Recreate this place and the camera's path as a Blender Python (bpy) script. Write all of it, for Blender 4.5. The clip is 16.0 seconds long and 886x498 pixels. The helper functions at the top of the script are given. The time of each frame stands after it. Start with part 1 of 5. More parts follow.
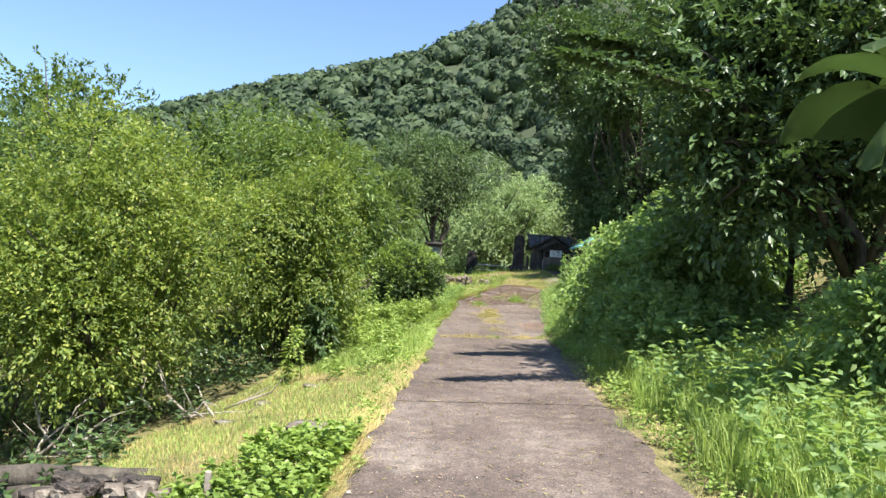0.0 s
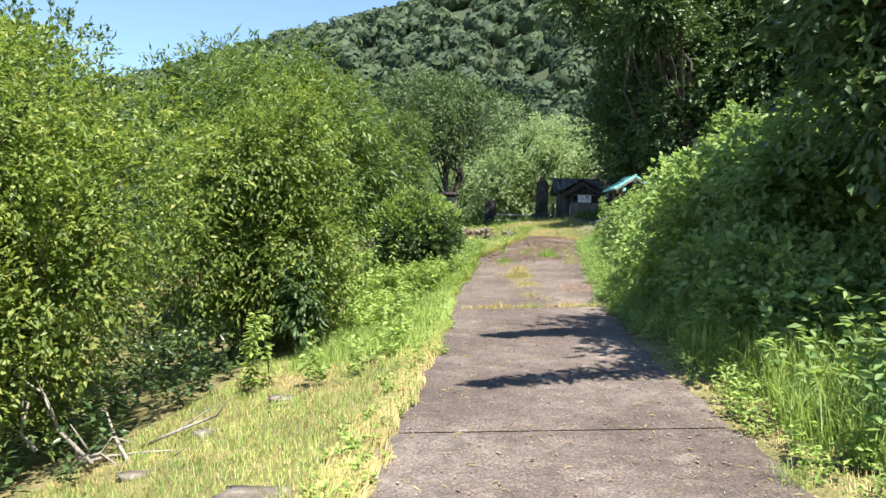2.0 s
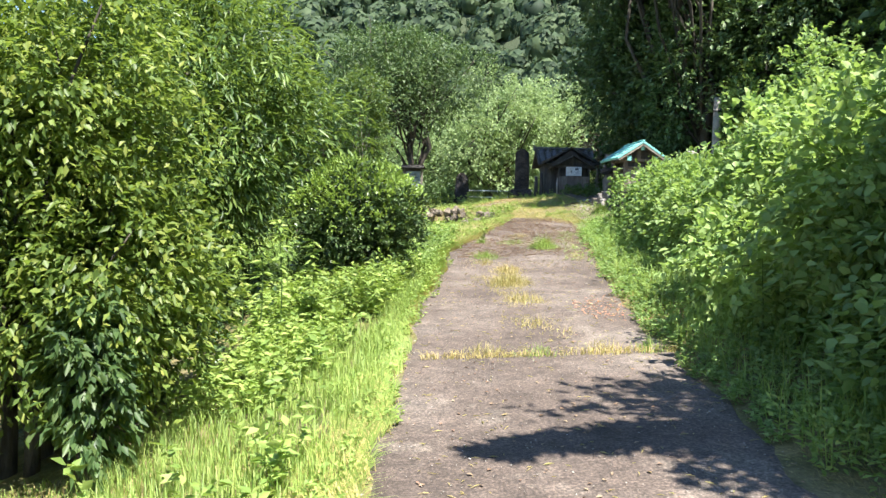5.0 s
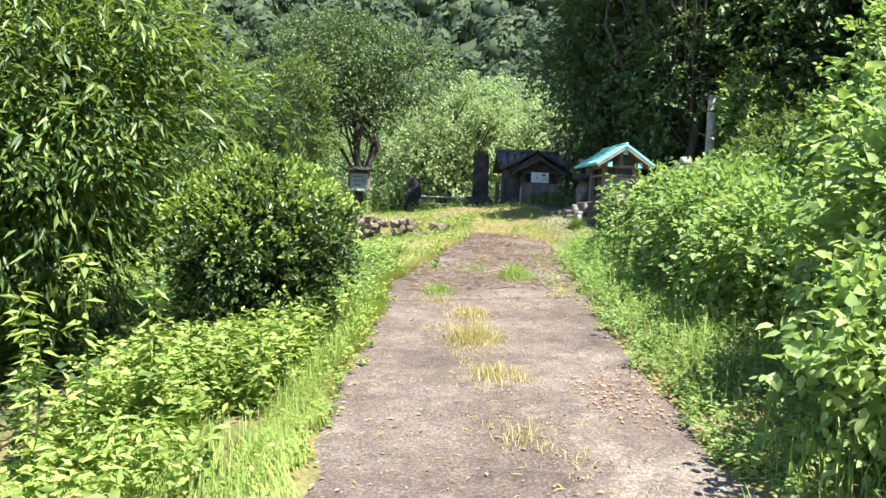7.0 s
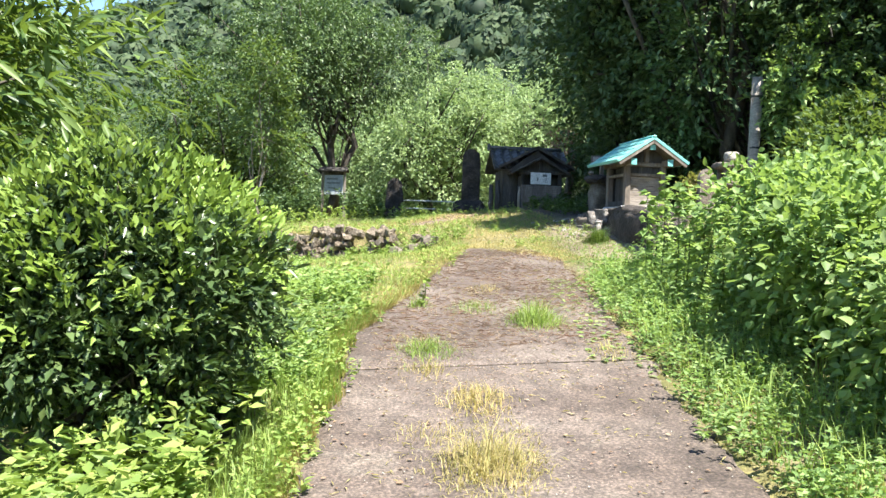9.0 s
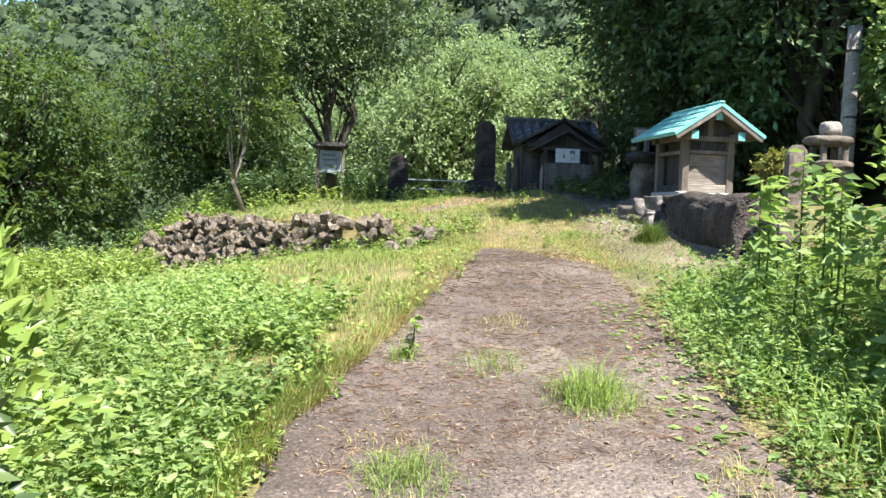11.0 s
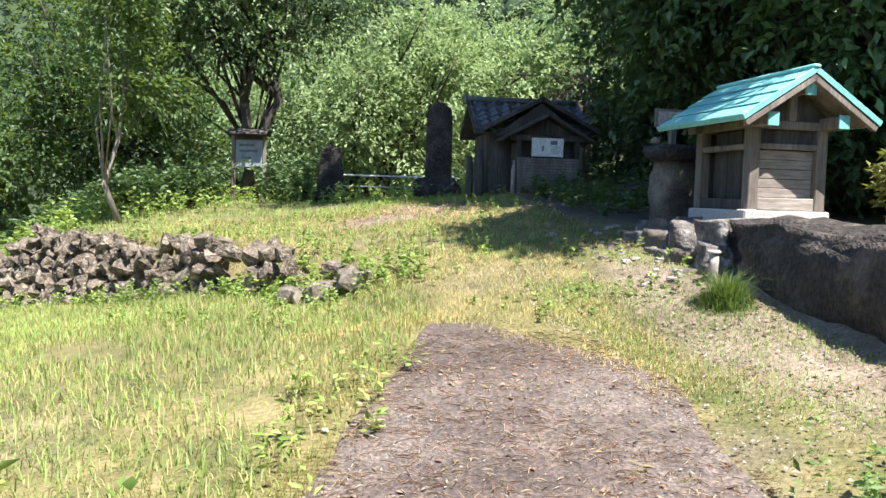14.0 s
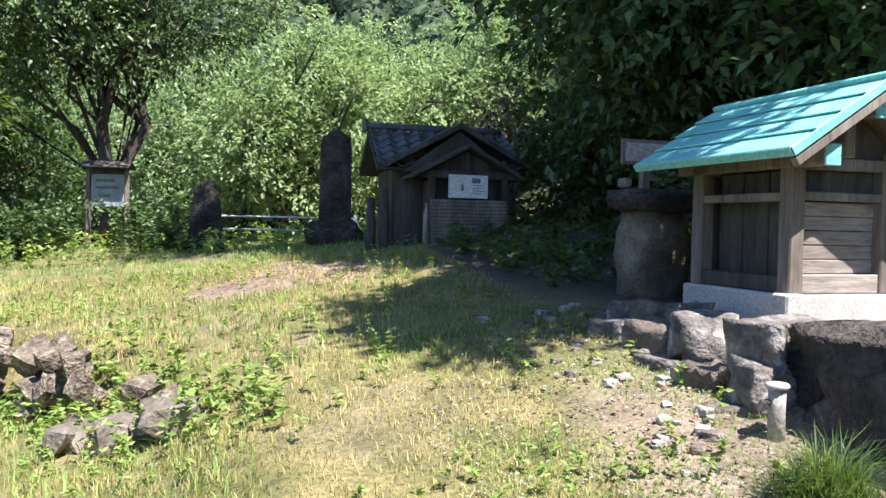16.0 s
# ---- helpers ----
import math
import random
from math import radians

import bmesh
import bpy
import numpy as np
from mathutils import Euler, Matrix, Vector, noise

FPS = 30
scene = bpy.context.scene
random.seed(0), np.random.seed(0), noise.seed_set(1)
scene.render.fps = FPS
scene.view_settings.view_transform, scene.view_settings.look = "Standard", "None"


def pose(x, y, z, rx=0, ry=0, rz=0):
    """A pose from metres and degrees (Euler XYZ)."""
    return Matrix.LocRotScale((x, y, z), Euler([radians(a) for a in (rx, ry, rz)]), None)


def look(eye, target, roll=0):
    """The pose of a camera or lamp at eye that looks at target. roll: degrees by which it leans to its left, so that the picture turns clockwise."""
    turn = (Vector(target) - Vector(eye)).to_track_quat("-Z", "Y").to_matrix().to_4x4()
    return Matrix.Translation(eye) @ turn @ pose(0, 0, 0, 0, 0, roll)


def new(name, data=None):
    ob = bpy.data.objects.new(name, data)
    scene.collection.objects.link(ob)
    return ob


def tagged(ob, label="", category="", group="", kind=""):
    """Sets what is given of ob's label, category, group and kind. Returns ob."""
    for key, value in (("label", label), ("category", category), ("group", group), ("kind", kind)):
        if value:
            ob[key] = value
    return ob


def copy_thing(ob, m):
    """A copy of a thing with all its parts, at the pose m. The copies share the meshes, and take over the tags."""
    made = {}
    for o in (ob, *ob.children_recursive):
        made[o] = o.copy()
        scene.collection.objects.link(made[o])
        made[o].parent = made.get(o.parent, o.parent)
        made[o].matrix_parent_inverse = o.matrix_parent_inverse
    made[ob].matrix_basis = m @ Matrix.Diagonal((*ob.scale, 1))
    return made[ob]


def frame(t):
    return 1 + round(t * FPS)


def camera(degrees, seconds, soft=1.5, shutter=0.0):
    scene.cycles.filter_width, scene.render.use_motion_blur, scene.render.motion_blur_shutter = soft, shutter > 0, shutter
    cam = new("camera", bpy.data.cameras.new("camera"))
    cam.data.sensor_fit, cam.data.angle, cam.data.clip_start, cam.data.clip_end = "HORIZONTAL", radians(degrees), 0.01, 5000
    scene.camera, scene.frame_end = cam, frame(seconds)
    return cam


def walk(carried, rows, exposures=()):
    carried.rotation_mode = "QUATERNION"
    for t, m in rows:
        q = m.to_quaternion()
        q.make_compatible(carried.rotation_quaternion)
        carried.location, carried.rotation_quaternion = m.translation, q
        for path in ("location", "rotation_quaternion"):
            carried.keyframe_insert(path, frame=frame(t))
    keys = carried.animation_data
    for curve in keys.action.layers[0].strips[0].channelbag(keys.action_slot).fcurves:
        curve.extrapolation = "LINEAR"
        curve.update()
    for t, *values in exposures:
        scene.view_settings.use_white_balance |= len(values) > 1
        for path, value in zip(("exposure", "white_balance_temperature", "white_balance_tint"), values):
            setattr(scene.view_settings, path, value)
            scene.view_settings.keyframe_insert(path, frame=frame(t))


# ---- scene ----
cam = camera(58.7, 16.0)
METRES, EYE, TILT, LEAN, TURN = 22.0, 1.63, -6.0, 2.5, 0.0
ROWS = [
    (0.0, 0.0, 0.0, 0.0, -1.13, 9.51, -6.76),
    (0.5, 0.0034, 0.0335, 0.0043, -1.28, 8.36, -5.19),
    (1.0, 0.0024, 0.0698, 0.0085, -0.96, 6.92, -3.91),
    (1.5, 0.0017, 0.1055, 0.0142, -0.37, 6.27, -3.86),
    (2.0, -0.0011, 0.138, 0.0193, 0.34, 5.93, -4.31),
    (2.5, -0.0011, 0.1738, 0.0251, 1.47, 6.03, -4.69),
    (3.0, -0.0009, 0.2058, 0.0296, 0.69, 5.88, -4.87),
    (5.5, 0.0074, 0.3692, 0.0566, -3.08, 3.83, -3.18),
    (6.0, 0.0101, 0.4019, 0.0623, -5.31, 3.61, -3.88),
    (6.5, 0.0101, 0.4332, 0.0681, -5.19, 4.16, -3.78),
    (7.0, 0.0126, 0.4653, 0.0743, -5.32, 4.77, -4.19),
    (7.5, 0.0118, 0.4979, 0.0794, -4.71, 4.69, -3.01),
    (8.0, 0.0146, 0.5299, 0.0855, -4.12, 4.73, -2.47),
    (8.5, 0.0171, 0.5612, 0.0908, -4.94, 4.73, -2.92),
    (9.0, 0.0213, 0.5919, 0.0968, -6.41, 4.93, -3.65),
    (11.5, 0.0409, 0.7355, 0.1246, -4.99, 2.4, -3.69),
    (12.0, 0.0454, 0.7638, 0.1307, -4.63, 1.85, -3.2),
    (12.5, 0.0492, 0.7924, 0.1357, -5.39, 1.66, -2.79),
    (13.0, 0.0543, 0.8206, 0.1414, -6.03, 1.18, -3.8),
    (13.5, 0.0572, 0.8465, 0.147, -7.67, 1.29, -3.75),
    (14.0, 0.0619, 0.8731, 0.153, -8.5, 2.24, -3.25),
    (14.5, 0.0654, 0.8982, 0.1578, -10.2, 2.95, -2.36),
    (15.0, 0.0725, 0.9247, 0.1638, -12.79, 3.56, -2.69),
    (15.5, 0.0777, 0.9511, 0.1699, -13.89, 4.1, -2.76),
    (16.0, 0.0851, 0.9768, 0.1764, -14.83, 4.65, -2.12),
]
walk(cam, [(t, pose(0, 0, EYE, TILT, LEAN, TURN) @ pose(METRES * x, METRES * y, METRES * z, 90 + pitch, roll, yaw)) for t, x, y, z, yaw, pitch, roll in ROWS],
     [(0.0, 1.48, 6480, 10), (3.0, 1.57, 6480, 10), (5.5, 1.8, 6450, 8), (9.0, 1.87, 6450, 8), (11.5, 1.6, 6350, 11), (14.5, 1.63, 6250, 13), (16.0, 1.6, 6150, 15)])

# ---- world and sun ----
SUN_EL, SUN_AZ = 62.5, 151.0          # azimuth clockwise from +y
world = bpy.data.worlds.new("sky")
scene.world = world
world.use_nodes = True
wn = world.node_tree
sky = wn.nodes.new("ShaderNodeTexSky")
sky.sky_type, sky.sun_disc = "NISHITA", False
sky.sun_elevation, sky.sun_rotation = radians(SUN_EL), radians(SUN_AZ)
sky.air_density, sky.dust_density, sky.ozone_density = 0.95, 0.1, 4.0
wn.links.new(sky.outputs[0], wn.nodes["Background"].inputs[0])
wn.nodes["Background"].inputs[1].default_value = 0.092
sun_dir = Vector((math.cos(radians(SUN_EL)) * math.sin(radians(SUN_AZ)), math.cos(radians(SUN_EL)) * math.cos(radians(SUN_AZ)), math.sin(radians(SUN_EL))))
lamp = bpy.data.lights.new("sun", "SUN")
lamp.energy, lamp.angle, lamp.color = 4.9, radians(0.5), (1.0, 0.95, 0.86)
new("sun", lamp).matrix_world = look(sun_dir * 60, (0, 0, 0))

# ---- materials ----


def mat(name, rough=0.8):
    m = bpy.data.materials.new(name)
    m.use_nodes = True
    n = m.node_tree
    b = n.nodes["Principled BSDF"]
    b.inputs["Roughness"].default_value = rough
    return m, n, b


def node(n, kind, **vals):
    o = n.nodes.new(kind)
    for k, v in vals.items():
        o.inputs[k.replace("_", " ")].default_value = v
    return o


def ramp(n, src, stops):
    r = n.nodes.new("ShaderNodeValToRGB")
    e = r.color_ramp.elements
    while len(e) < len(stops):
        e.new(0.5)
    for el, (p, c) in zip(e, stops):
        el.position, el.color = p, (*c, 1)
    n.links.new(src, r.inputs[0])
    return r.outputs[0]


def mix(n, fac, a, b, mode="MIX"):
    m = n.nodes.new("ShaderNodeMixRGB")
    m.blend_type = mode
    for s, v in zip(m.inputs, (fac, a, b)):
        if isinstance(v, bpy.types.NodeSocket):
            n.links.new(v, s)
        else:
            s.default_value = v if not isinstance(v, tuple) else (*v, 1)
    return m.outputs[0]


def coords(n):
    return n.nodes.new("ShaderNodeTexCoord").outputs["Object"]


def noise_at(n, co, scale, detail=4.0, rough=0.55):
    t = node(n, "ShaderNodeTexNoise", Scale=scale, Detail=detail, Roughness=rough)
    n.links.new(co, t.inputs["Vector"])
    return t.outputs["Fac"]


def bump(n, b, h, strength, dist):
    k = node(n, "ShaderNodeBump", Strength=strength, Distance=dist)
    n.links.new(h, k.inputs["Height"])
    n.links.new(k.outputs[0], b.inputs["Normal"])


def surface(name, dark, mid, light, scale, rough=0.85, grain=60.0, strength=0.4, dist=0.01, stretch=None, metal=0.0):
    """Three tones by broad noise, broken by fine grain, with relief."""
    m, n, b = mat(name, rough)
    co = coords(n)
    if stretch:
        mp = n.nodes.new("ShaderNodeMapping")
        mp.inputs["Scale"].default_value = stretch
        n.links.new(co, mp.inputs[0])
        co = mp.outputs[0]
    big, fine = noise_at(n, co, scale, 5, 0.6), noise_at(n, co, grain, 3, 0.6)
    c = ramp(n, big, [(0.3, dark), (0.5, mid), (0.7, light)])
    g = ramp(n, fine, [(0.3, (0.62, 0.62, 0.62)), (0.7, (1.25, 1.25, 1.25))])
    n.links.new(mix(n, 1.0, c, g, "MULTIPLY"), b.inputs["Base Color"])
    b.inputs["Metallic"].default_value = metal
    a = n.nodes.new("ShaderNodeMath")
    a.operation = "ADD"
    n.links.new(big, a.inputs[0]), n.links.new(fine, a.inputs[1])
    bump(n, b, a.outputs[0], strength, dist)
    return m


def leaf(name, stops, rough=0.45, through_light=0.35, tint=(0.30, 0.42, 0.04)):
    """Leaves: colour varies leaf by leaf and plant by plant, light comes through."""
    m, n, b = mat(name, rough)
    geo, info = n.nodes.new("ShaderNodeNewGeometry"), n.nodes.new("ShaderNodeObjectInfo")
    c = ramp(n, geo.outputs["Random Per Island"], stops)
    v = ramp(n, noise_at(n, coords(n), 0.9, 2), [(0.3, (0.72, 0.74, 0.7)), (0.7, (1.22, 1.2, 1.15))])
    w = ramp(n, info.outputs["Random"], [(0.0, (0.85, 0.9, 0.85)), (1.0, (1.1, 1.08, 1.0))])
    hs = n.nodes.new("ShaderNodeHueSaturation")
    hs.inputs["Saturation"].default_value = 0.86
    n.links.new(mix(n, 1.0, mix(n, 1.0, c, v, "MULTIPLY"), w, "MULTIPLY"), hs.inputs["Color"])
    col = hs.outputs[0]
    n.links.new(col, b.inputs["Base Color"])
    b.inputs["Specular IOR Level"].default_value = 0.3
    tr = n.nodes.new("ShaderNodeBsdfTranslucent")
    n.links.new(mix(n, 0.5, col, tint), tr.inputs[0])
    ms = node(n, "ShaderNodeMixShader", Fac=through_light)
    n.links.new(b.outputs[0], ms.inputs[1]), n.links.new(tr.outputs[0], ms.inputs[2])
    n.links.new(ms.outputs[0], n.nodes["Material Output"].inputs[0])
    return m


def greens(*cols, k=1.2):
    n = len(cols)
    return [(i / max(1, n - 1), tuple(k * v for v in c)) for i, c in enumerate(cols)]


LEAF_YELLOWISH = leaf("leaf_yellowish", greens((0.06, 0.10, 0.015), (0.10, 0.16, 0.02), (0.16, 0.22, 0.025), (0.26, 0.28, 0.035)), 0.45, 0.42)
# blue raised in this green to carry the haze over the foliage
LEAF_MID = leaf("leaf_mid", greens((0.033, 0.075, 0.022), (0.055, 0.11, 0.032), (0.085, 0.15, 0.042), (0.12, 0.18, 0.05), k=1.02))
LEAF_FROND = leaf("leaf_frond", greens((0.022, 0.052, 0.014), (0.045, 0.095, 0.02), (0.095, 0.165, 0.028), (0.17, 0.24, 0.045)), 0.4, 0.35)
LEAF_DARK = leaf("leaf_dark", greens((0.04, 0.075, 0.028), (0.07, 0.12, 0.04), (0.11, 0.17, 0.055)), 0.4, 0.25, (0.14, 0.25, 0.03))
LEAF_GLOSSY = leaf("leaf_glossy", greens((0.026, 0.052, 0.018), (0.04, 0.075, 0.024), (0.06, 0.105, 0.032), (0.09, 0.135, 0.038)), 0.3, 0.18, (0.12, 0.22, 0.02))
LEAF_VINE = leaf("leaf_vine", greens((0.11, 0.19, 0.05), (0.17, 0.28, 0.075), (0.24, 0.36, 0.10), (0.32, 0.43, 0.15)), 0.5, 0.52)
# extra blue here as well, as haze in the leaf colour
LEAF_PALE = leaf("leaf_pale", greens((0.12, 0.19, 0.085), (0.20, 0.29, 0.13), (0.30, 0.39, 0.185)), 0.6, 0.45, (0.34, 0.46, 0.12))
LEAF_NEW = leaf("leaf_new", greens((0.17, 0.27, 0.03), (0.24, 0.34, 0.04)), 0.35, 0.35)
LEAF_RED = leaf("leaf_red", greens((0.16, 0.10, 0.03), (0.25, 0.2, 0.04), (0.12, 0.18, 0.04)), 0.35, 0.3)
# the blue share of these greens stands in for distance haze
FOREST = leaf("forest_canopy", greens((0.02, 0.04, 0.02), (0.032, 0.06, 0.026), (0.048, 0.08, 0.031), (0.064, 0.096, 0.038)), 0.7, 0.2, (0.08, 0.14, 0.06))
GRASS = leaf("grass_green", greens((0.13, 0.21, 0.03), (0.19, 0.29, 0.045), (0.25, 0.35, 0.055), (0.32, 0.38, 0.08)), 0.5, 0.4)
GRASS_DRY = leaf("grass_dry", greens((0.26, 0.22, 0.065), (0.39, 0.29, 0.10), (0.49, 0.37, 0.15), (0.26, 0.26, 0.065)), 0.6, 0.35, (0.45, 0.42, 0.10))
DEAD_LEAF = leaf("dead_leaf", greens((0.15, 0.075, 0.045), (0.25, 0.14, 0.085), (0.32, 0.23, 0.15), (0.22, 0.10, 0.07)), 0.8, 0.1, (0.3, 0.15, 0.05))
DEAD_LEAF_PALE = leaf("dead_straw", greens((0.28, 0.20, 0.14), (0.40, 0.30, 0.22), (0.50, 0.42, 0.32)), 0.8, 0.1, (0.4, 0.3, 0.2))
RUST_LEAF = leaf("rust_leaf", greens((0.34, 0.11, 0.05), (0.46, 0.17, 0.08), (0.48, 0.26, 0.14)), 0.8, 0.1, (0.4, 0.2, 0.08))
BARK = surface("bark", (0.03, 0.025, 0.02), (0.06, 0.05, 0.04), (0.11, 0.095, 0.075), 6, 0.9, 40, 0.7, 0.02, (1, 1, 0.25))
BARK_PALE = surface("bark_pale", (0.16, 0.14, 0.11), (0.26, 0.23, 0.19), (0.36, 0.33, 0.28), 5, 0.9, 40, 0.6, 0.01, (1, 1, 0.25))
STONE = surface("stone", (0.07, 0.055, 0.043), (0.155, 0.128, 0.102), (0.28, 0.245, 0.205), 4, 0.9, 45, 0.6, 0.02)
STONE_DARK = surface("stone_dark", (0.022, 0.018, 0.015), (0.052, 0.042, 0.036), (0.13, 0.105, 0.09), 3.5, 0.9, 28, 0.9, 0.05)
STONE_PALE = surface("stone_pale", (0.20, 0.18, 0.155), (0.34, 0.31, 0.275), (0.48, 0.45, 0.41), 3, 0.9, 40, 0.5, 0.01)
CONCRETE = surface("concrete", (0.34, 0.32, 0.30), (0.45, 0.43, 0.41), (0.54, 0.52, 0.50), 3, 0.9, 70, 0.3, 0.004)
STONE_WALL = surface("wall_stone", (0.05, 0.04, 0.03), (0.17, 0.135, 0.10), (0.38, 0.32, 0.25), 2.2, 0.95, 9, 0.8, 0.05)
STONE_LICHEN = surface("lichened_stone", (0.045, 0.04, 0.036), (0.17, 0.15, 0.135), (0.52, 0.49, 0.45), 5.5, 0.9, 38, 0.7, 0.03)
# grey-blue board panel, its tone lowered for the shade it stands in
PANEL = surface("shade_toned_panel", (0.20, 0.23, 0.25), (0.30, 0.33, 0.35), (0.42, 0.44, 0.45), 4, 0.6, 50, 0.1, 0.001)
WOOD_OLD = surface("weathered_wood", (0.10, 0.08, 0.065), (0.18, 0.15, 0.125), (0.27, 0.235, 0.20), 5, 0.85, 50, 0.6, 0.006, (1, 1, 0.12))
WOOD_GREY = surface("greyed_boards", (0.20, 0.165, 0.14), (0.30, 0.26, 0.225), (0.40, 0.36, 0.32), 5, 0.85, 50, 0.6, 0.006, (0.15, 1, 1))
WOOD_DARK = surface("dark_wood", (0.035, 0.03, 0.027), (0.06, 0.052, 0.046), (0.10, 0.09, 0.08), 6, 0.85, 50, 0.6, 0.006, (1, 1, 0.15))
TILE = surface("roof_tile", (0.05, 0.052, 0.055), (0.09, 0.092, 0.095), (0.16, 0.16, 0.165), 7, 0.55, 50, 0.3, 0.005)
TEAL = surface("teal_sheet_metal", (0.17, 0.48, 0.44), (0.22, 0.56, 0.52), (0.28, 0.62, 0.58), 3, 0.5, 80, 0.1, 0.002)
PAPER = surface("notice_paper", (0.66, 0.67, 0.66), (0.74, 0.75, 0.74), (0.80, 0.80, 0.79), 5, 0.7, 60, 0.1, 0.001)
INK = surface("ink", (0.10, 0.12, 0.13), (0.14, 0.16, 0.17), (0.2, 0.22, 0.22), 8, 0.7, 60, 0.05, 0.001)
WHITE_PAINT = surface("white_paint", (0.58, 0.58, 0.55), (0.72, 0.72, 0.69), (0.80, 0.80, 0.78), 6, 0.5, 60, 0.15, 0.002)
IRON = surface("dark_iron", (0.02, 0.02, 0.02), (0.04, 0.04, 0.04), (0.07, 0.06, 0.05), 10, 0.6, 60, 0.2, 0.002)

# ---- shape helpers ----


def part(name, bm, material, parent=None, label="", smooth=False):
    """Links a bmesh as one mesh object under a thing or a part."""
    me = bpy.data.meshes.new(name)
    if smooth:
        for f in bm.faces:
            f.smooth = True
    bm.to_mesh(me)
    bm.free()
    me.materials.append(material)
    ob = new(name, me)
    if parent:
        ob.parent = parent
    if label:
        tagged(ob, label)
    return ob


def empty(name, m, label, category, group=""):
    e = new(name)
    e.empty_display_size = 0.1
    e.matrix_world = m
    return tagged(e, label, category, group)


def soup(name, verts, faces, material, parent=None, smooth=False):
    """A mesh from computed arrays: verts (n, 3), faces (m, 3 or 4)."""
    me = bpy.data.meshes.new(name)
    k = faces.shape[1]
    me.vertices.add(len(verts)), me.loops.add(faces.size), me.polygons.add(len(faces))
    me.vertices.foreach_set("co", np.ascontiguousarray(verts, dtype=np.float32).ravel())
    me.loops.foreach_set("vertex_index", np.ascontiguousarray(faces, dtype=np.int32).ravel())
    me.polygons.foreach_set("loop_start", np.arange(0, faces.size, k, dtype=np.int32))
    me.update(calc_edges=True)
    if smooth:
        me.polygons.foreach_set("use_smooth", np.ones(len(faces), dtype=bool))
    me.materials.append(material)
    ob = new(name, me)
    if parent:
        ob.parent = parent
    return ob


def box(bm, x0, y0, z0, x1, y1, z1, bevel=0.006, m=None):
    """A bevelled box added to bm."""
    r = bmesh.ops.create_cube(bm, size=1.0)
    vs = r["verts"]
    bmesh.ops.scale(bm, vec=(x1 - x0, y1 - y0, z1 - z0), verts=vs)
    bmesh.ops.translate(bm, vec=((x0 + x1) / 2, (y0 + y1) / 2, (z0 + z1) / 2), verts=vs)
    if bevel:
        es = list({e for v in vs for e in v.link_edges})
        r = bmesh.ops.bevel(bm, geom=es, offset=bevel, segments=1, affect="EDGES")
        vs = list({v for f in r["faces"] for v in f.verts})
    if m is not None:
        bmesh.ops.transform(bm, matrix=m, verts=vs)
    return vs


def boxed(*a, **k):
    bm = bmesh.new()
    box(bm, *a, **k)
    return bm


def rod(bm, path, radii, sides=8):
    """A tapered tube along a path of points."""
    rings = []
    for i, p in enumerate(path):
        p = Vector(p)
        d = (Vector(path[min(i + 1, len(path) - 1)]) - Vector(path[max(i - 1, 0)])).normalized()
        u = d.orthogonal().normalized() if abs(d.z) > 0.95 else d.cross(Vector((0, 0, 1))).normalized()
        w = d.cross(u)
        rings.append([bm.verts.new(p + radii[i] * (math.cos(a) * u + math.sin(a) * w)) for a in np.linspace(0, 2 * math.pi, sides, endpoint=False)])
    for a, b in zip(rings, rings[1:]):
        # rings may start at differing angles: join each to the nearest
        k = min(range(sides), key=lambda j: (a[0].co - b[j].co).length)
        for i in range(sides):
            bm.faces.new((a[i], a[(i + 1) % sides], b[(i + 1 + k) % sides], b[(i + k) % sides]))
    bm.faces.new(rings[0][::-1]), bm.faces.new(rings[-1])
    bmesh.ops.recalc_face_normals(bm, faces=bm.faces)


def rock(bm, centre, size, seed, rough=0.25, sub=2, m=None, boxy=0.9):
    """A knobbly stone."""
    r = bmesh.ops.create_icosphere(bm, subdivisions=sub, radius=1.0)
    off = Vector((seed * 3.1, seed * 1.7, -seed * 2.3))
    for v in r["verts"]:
        k = 1 + rough * noise.noise(v.co * 1.1 + off) * 2.2 + rough * noise.noise(v.co * 2.6 + off) + rough * 0.35 * noise.noise(v.co * 6 + off)
        p = v.co * k
        p = Vector([boxy * math.tanh(c / boxy) for c in p])
        if sub > 2:
            p = p * (1 + 0.13 * noise.noise(v.co * 3.7 - off) + 0.07 * noise.noise(v.co * 8.3 + off))
        v.co = Vector((p.x * size[0], p.y * size[1], p.z * size[2])) / 0.8
    if m is not None:
        bmesh.ops.transform(bm, matrix=m, verts=r["verts"])
    bmesh.ops.translate(bm, vec=centre, verts=r["verts"])


def unit(a):
    return a / np.maximum(np.linalg.norm(a, axis=-1, keepdims=True), 1e-9)


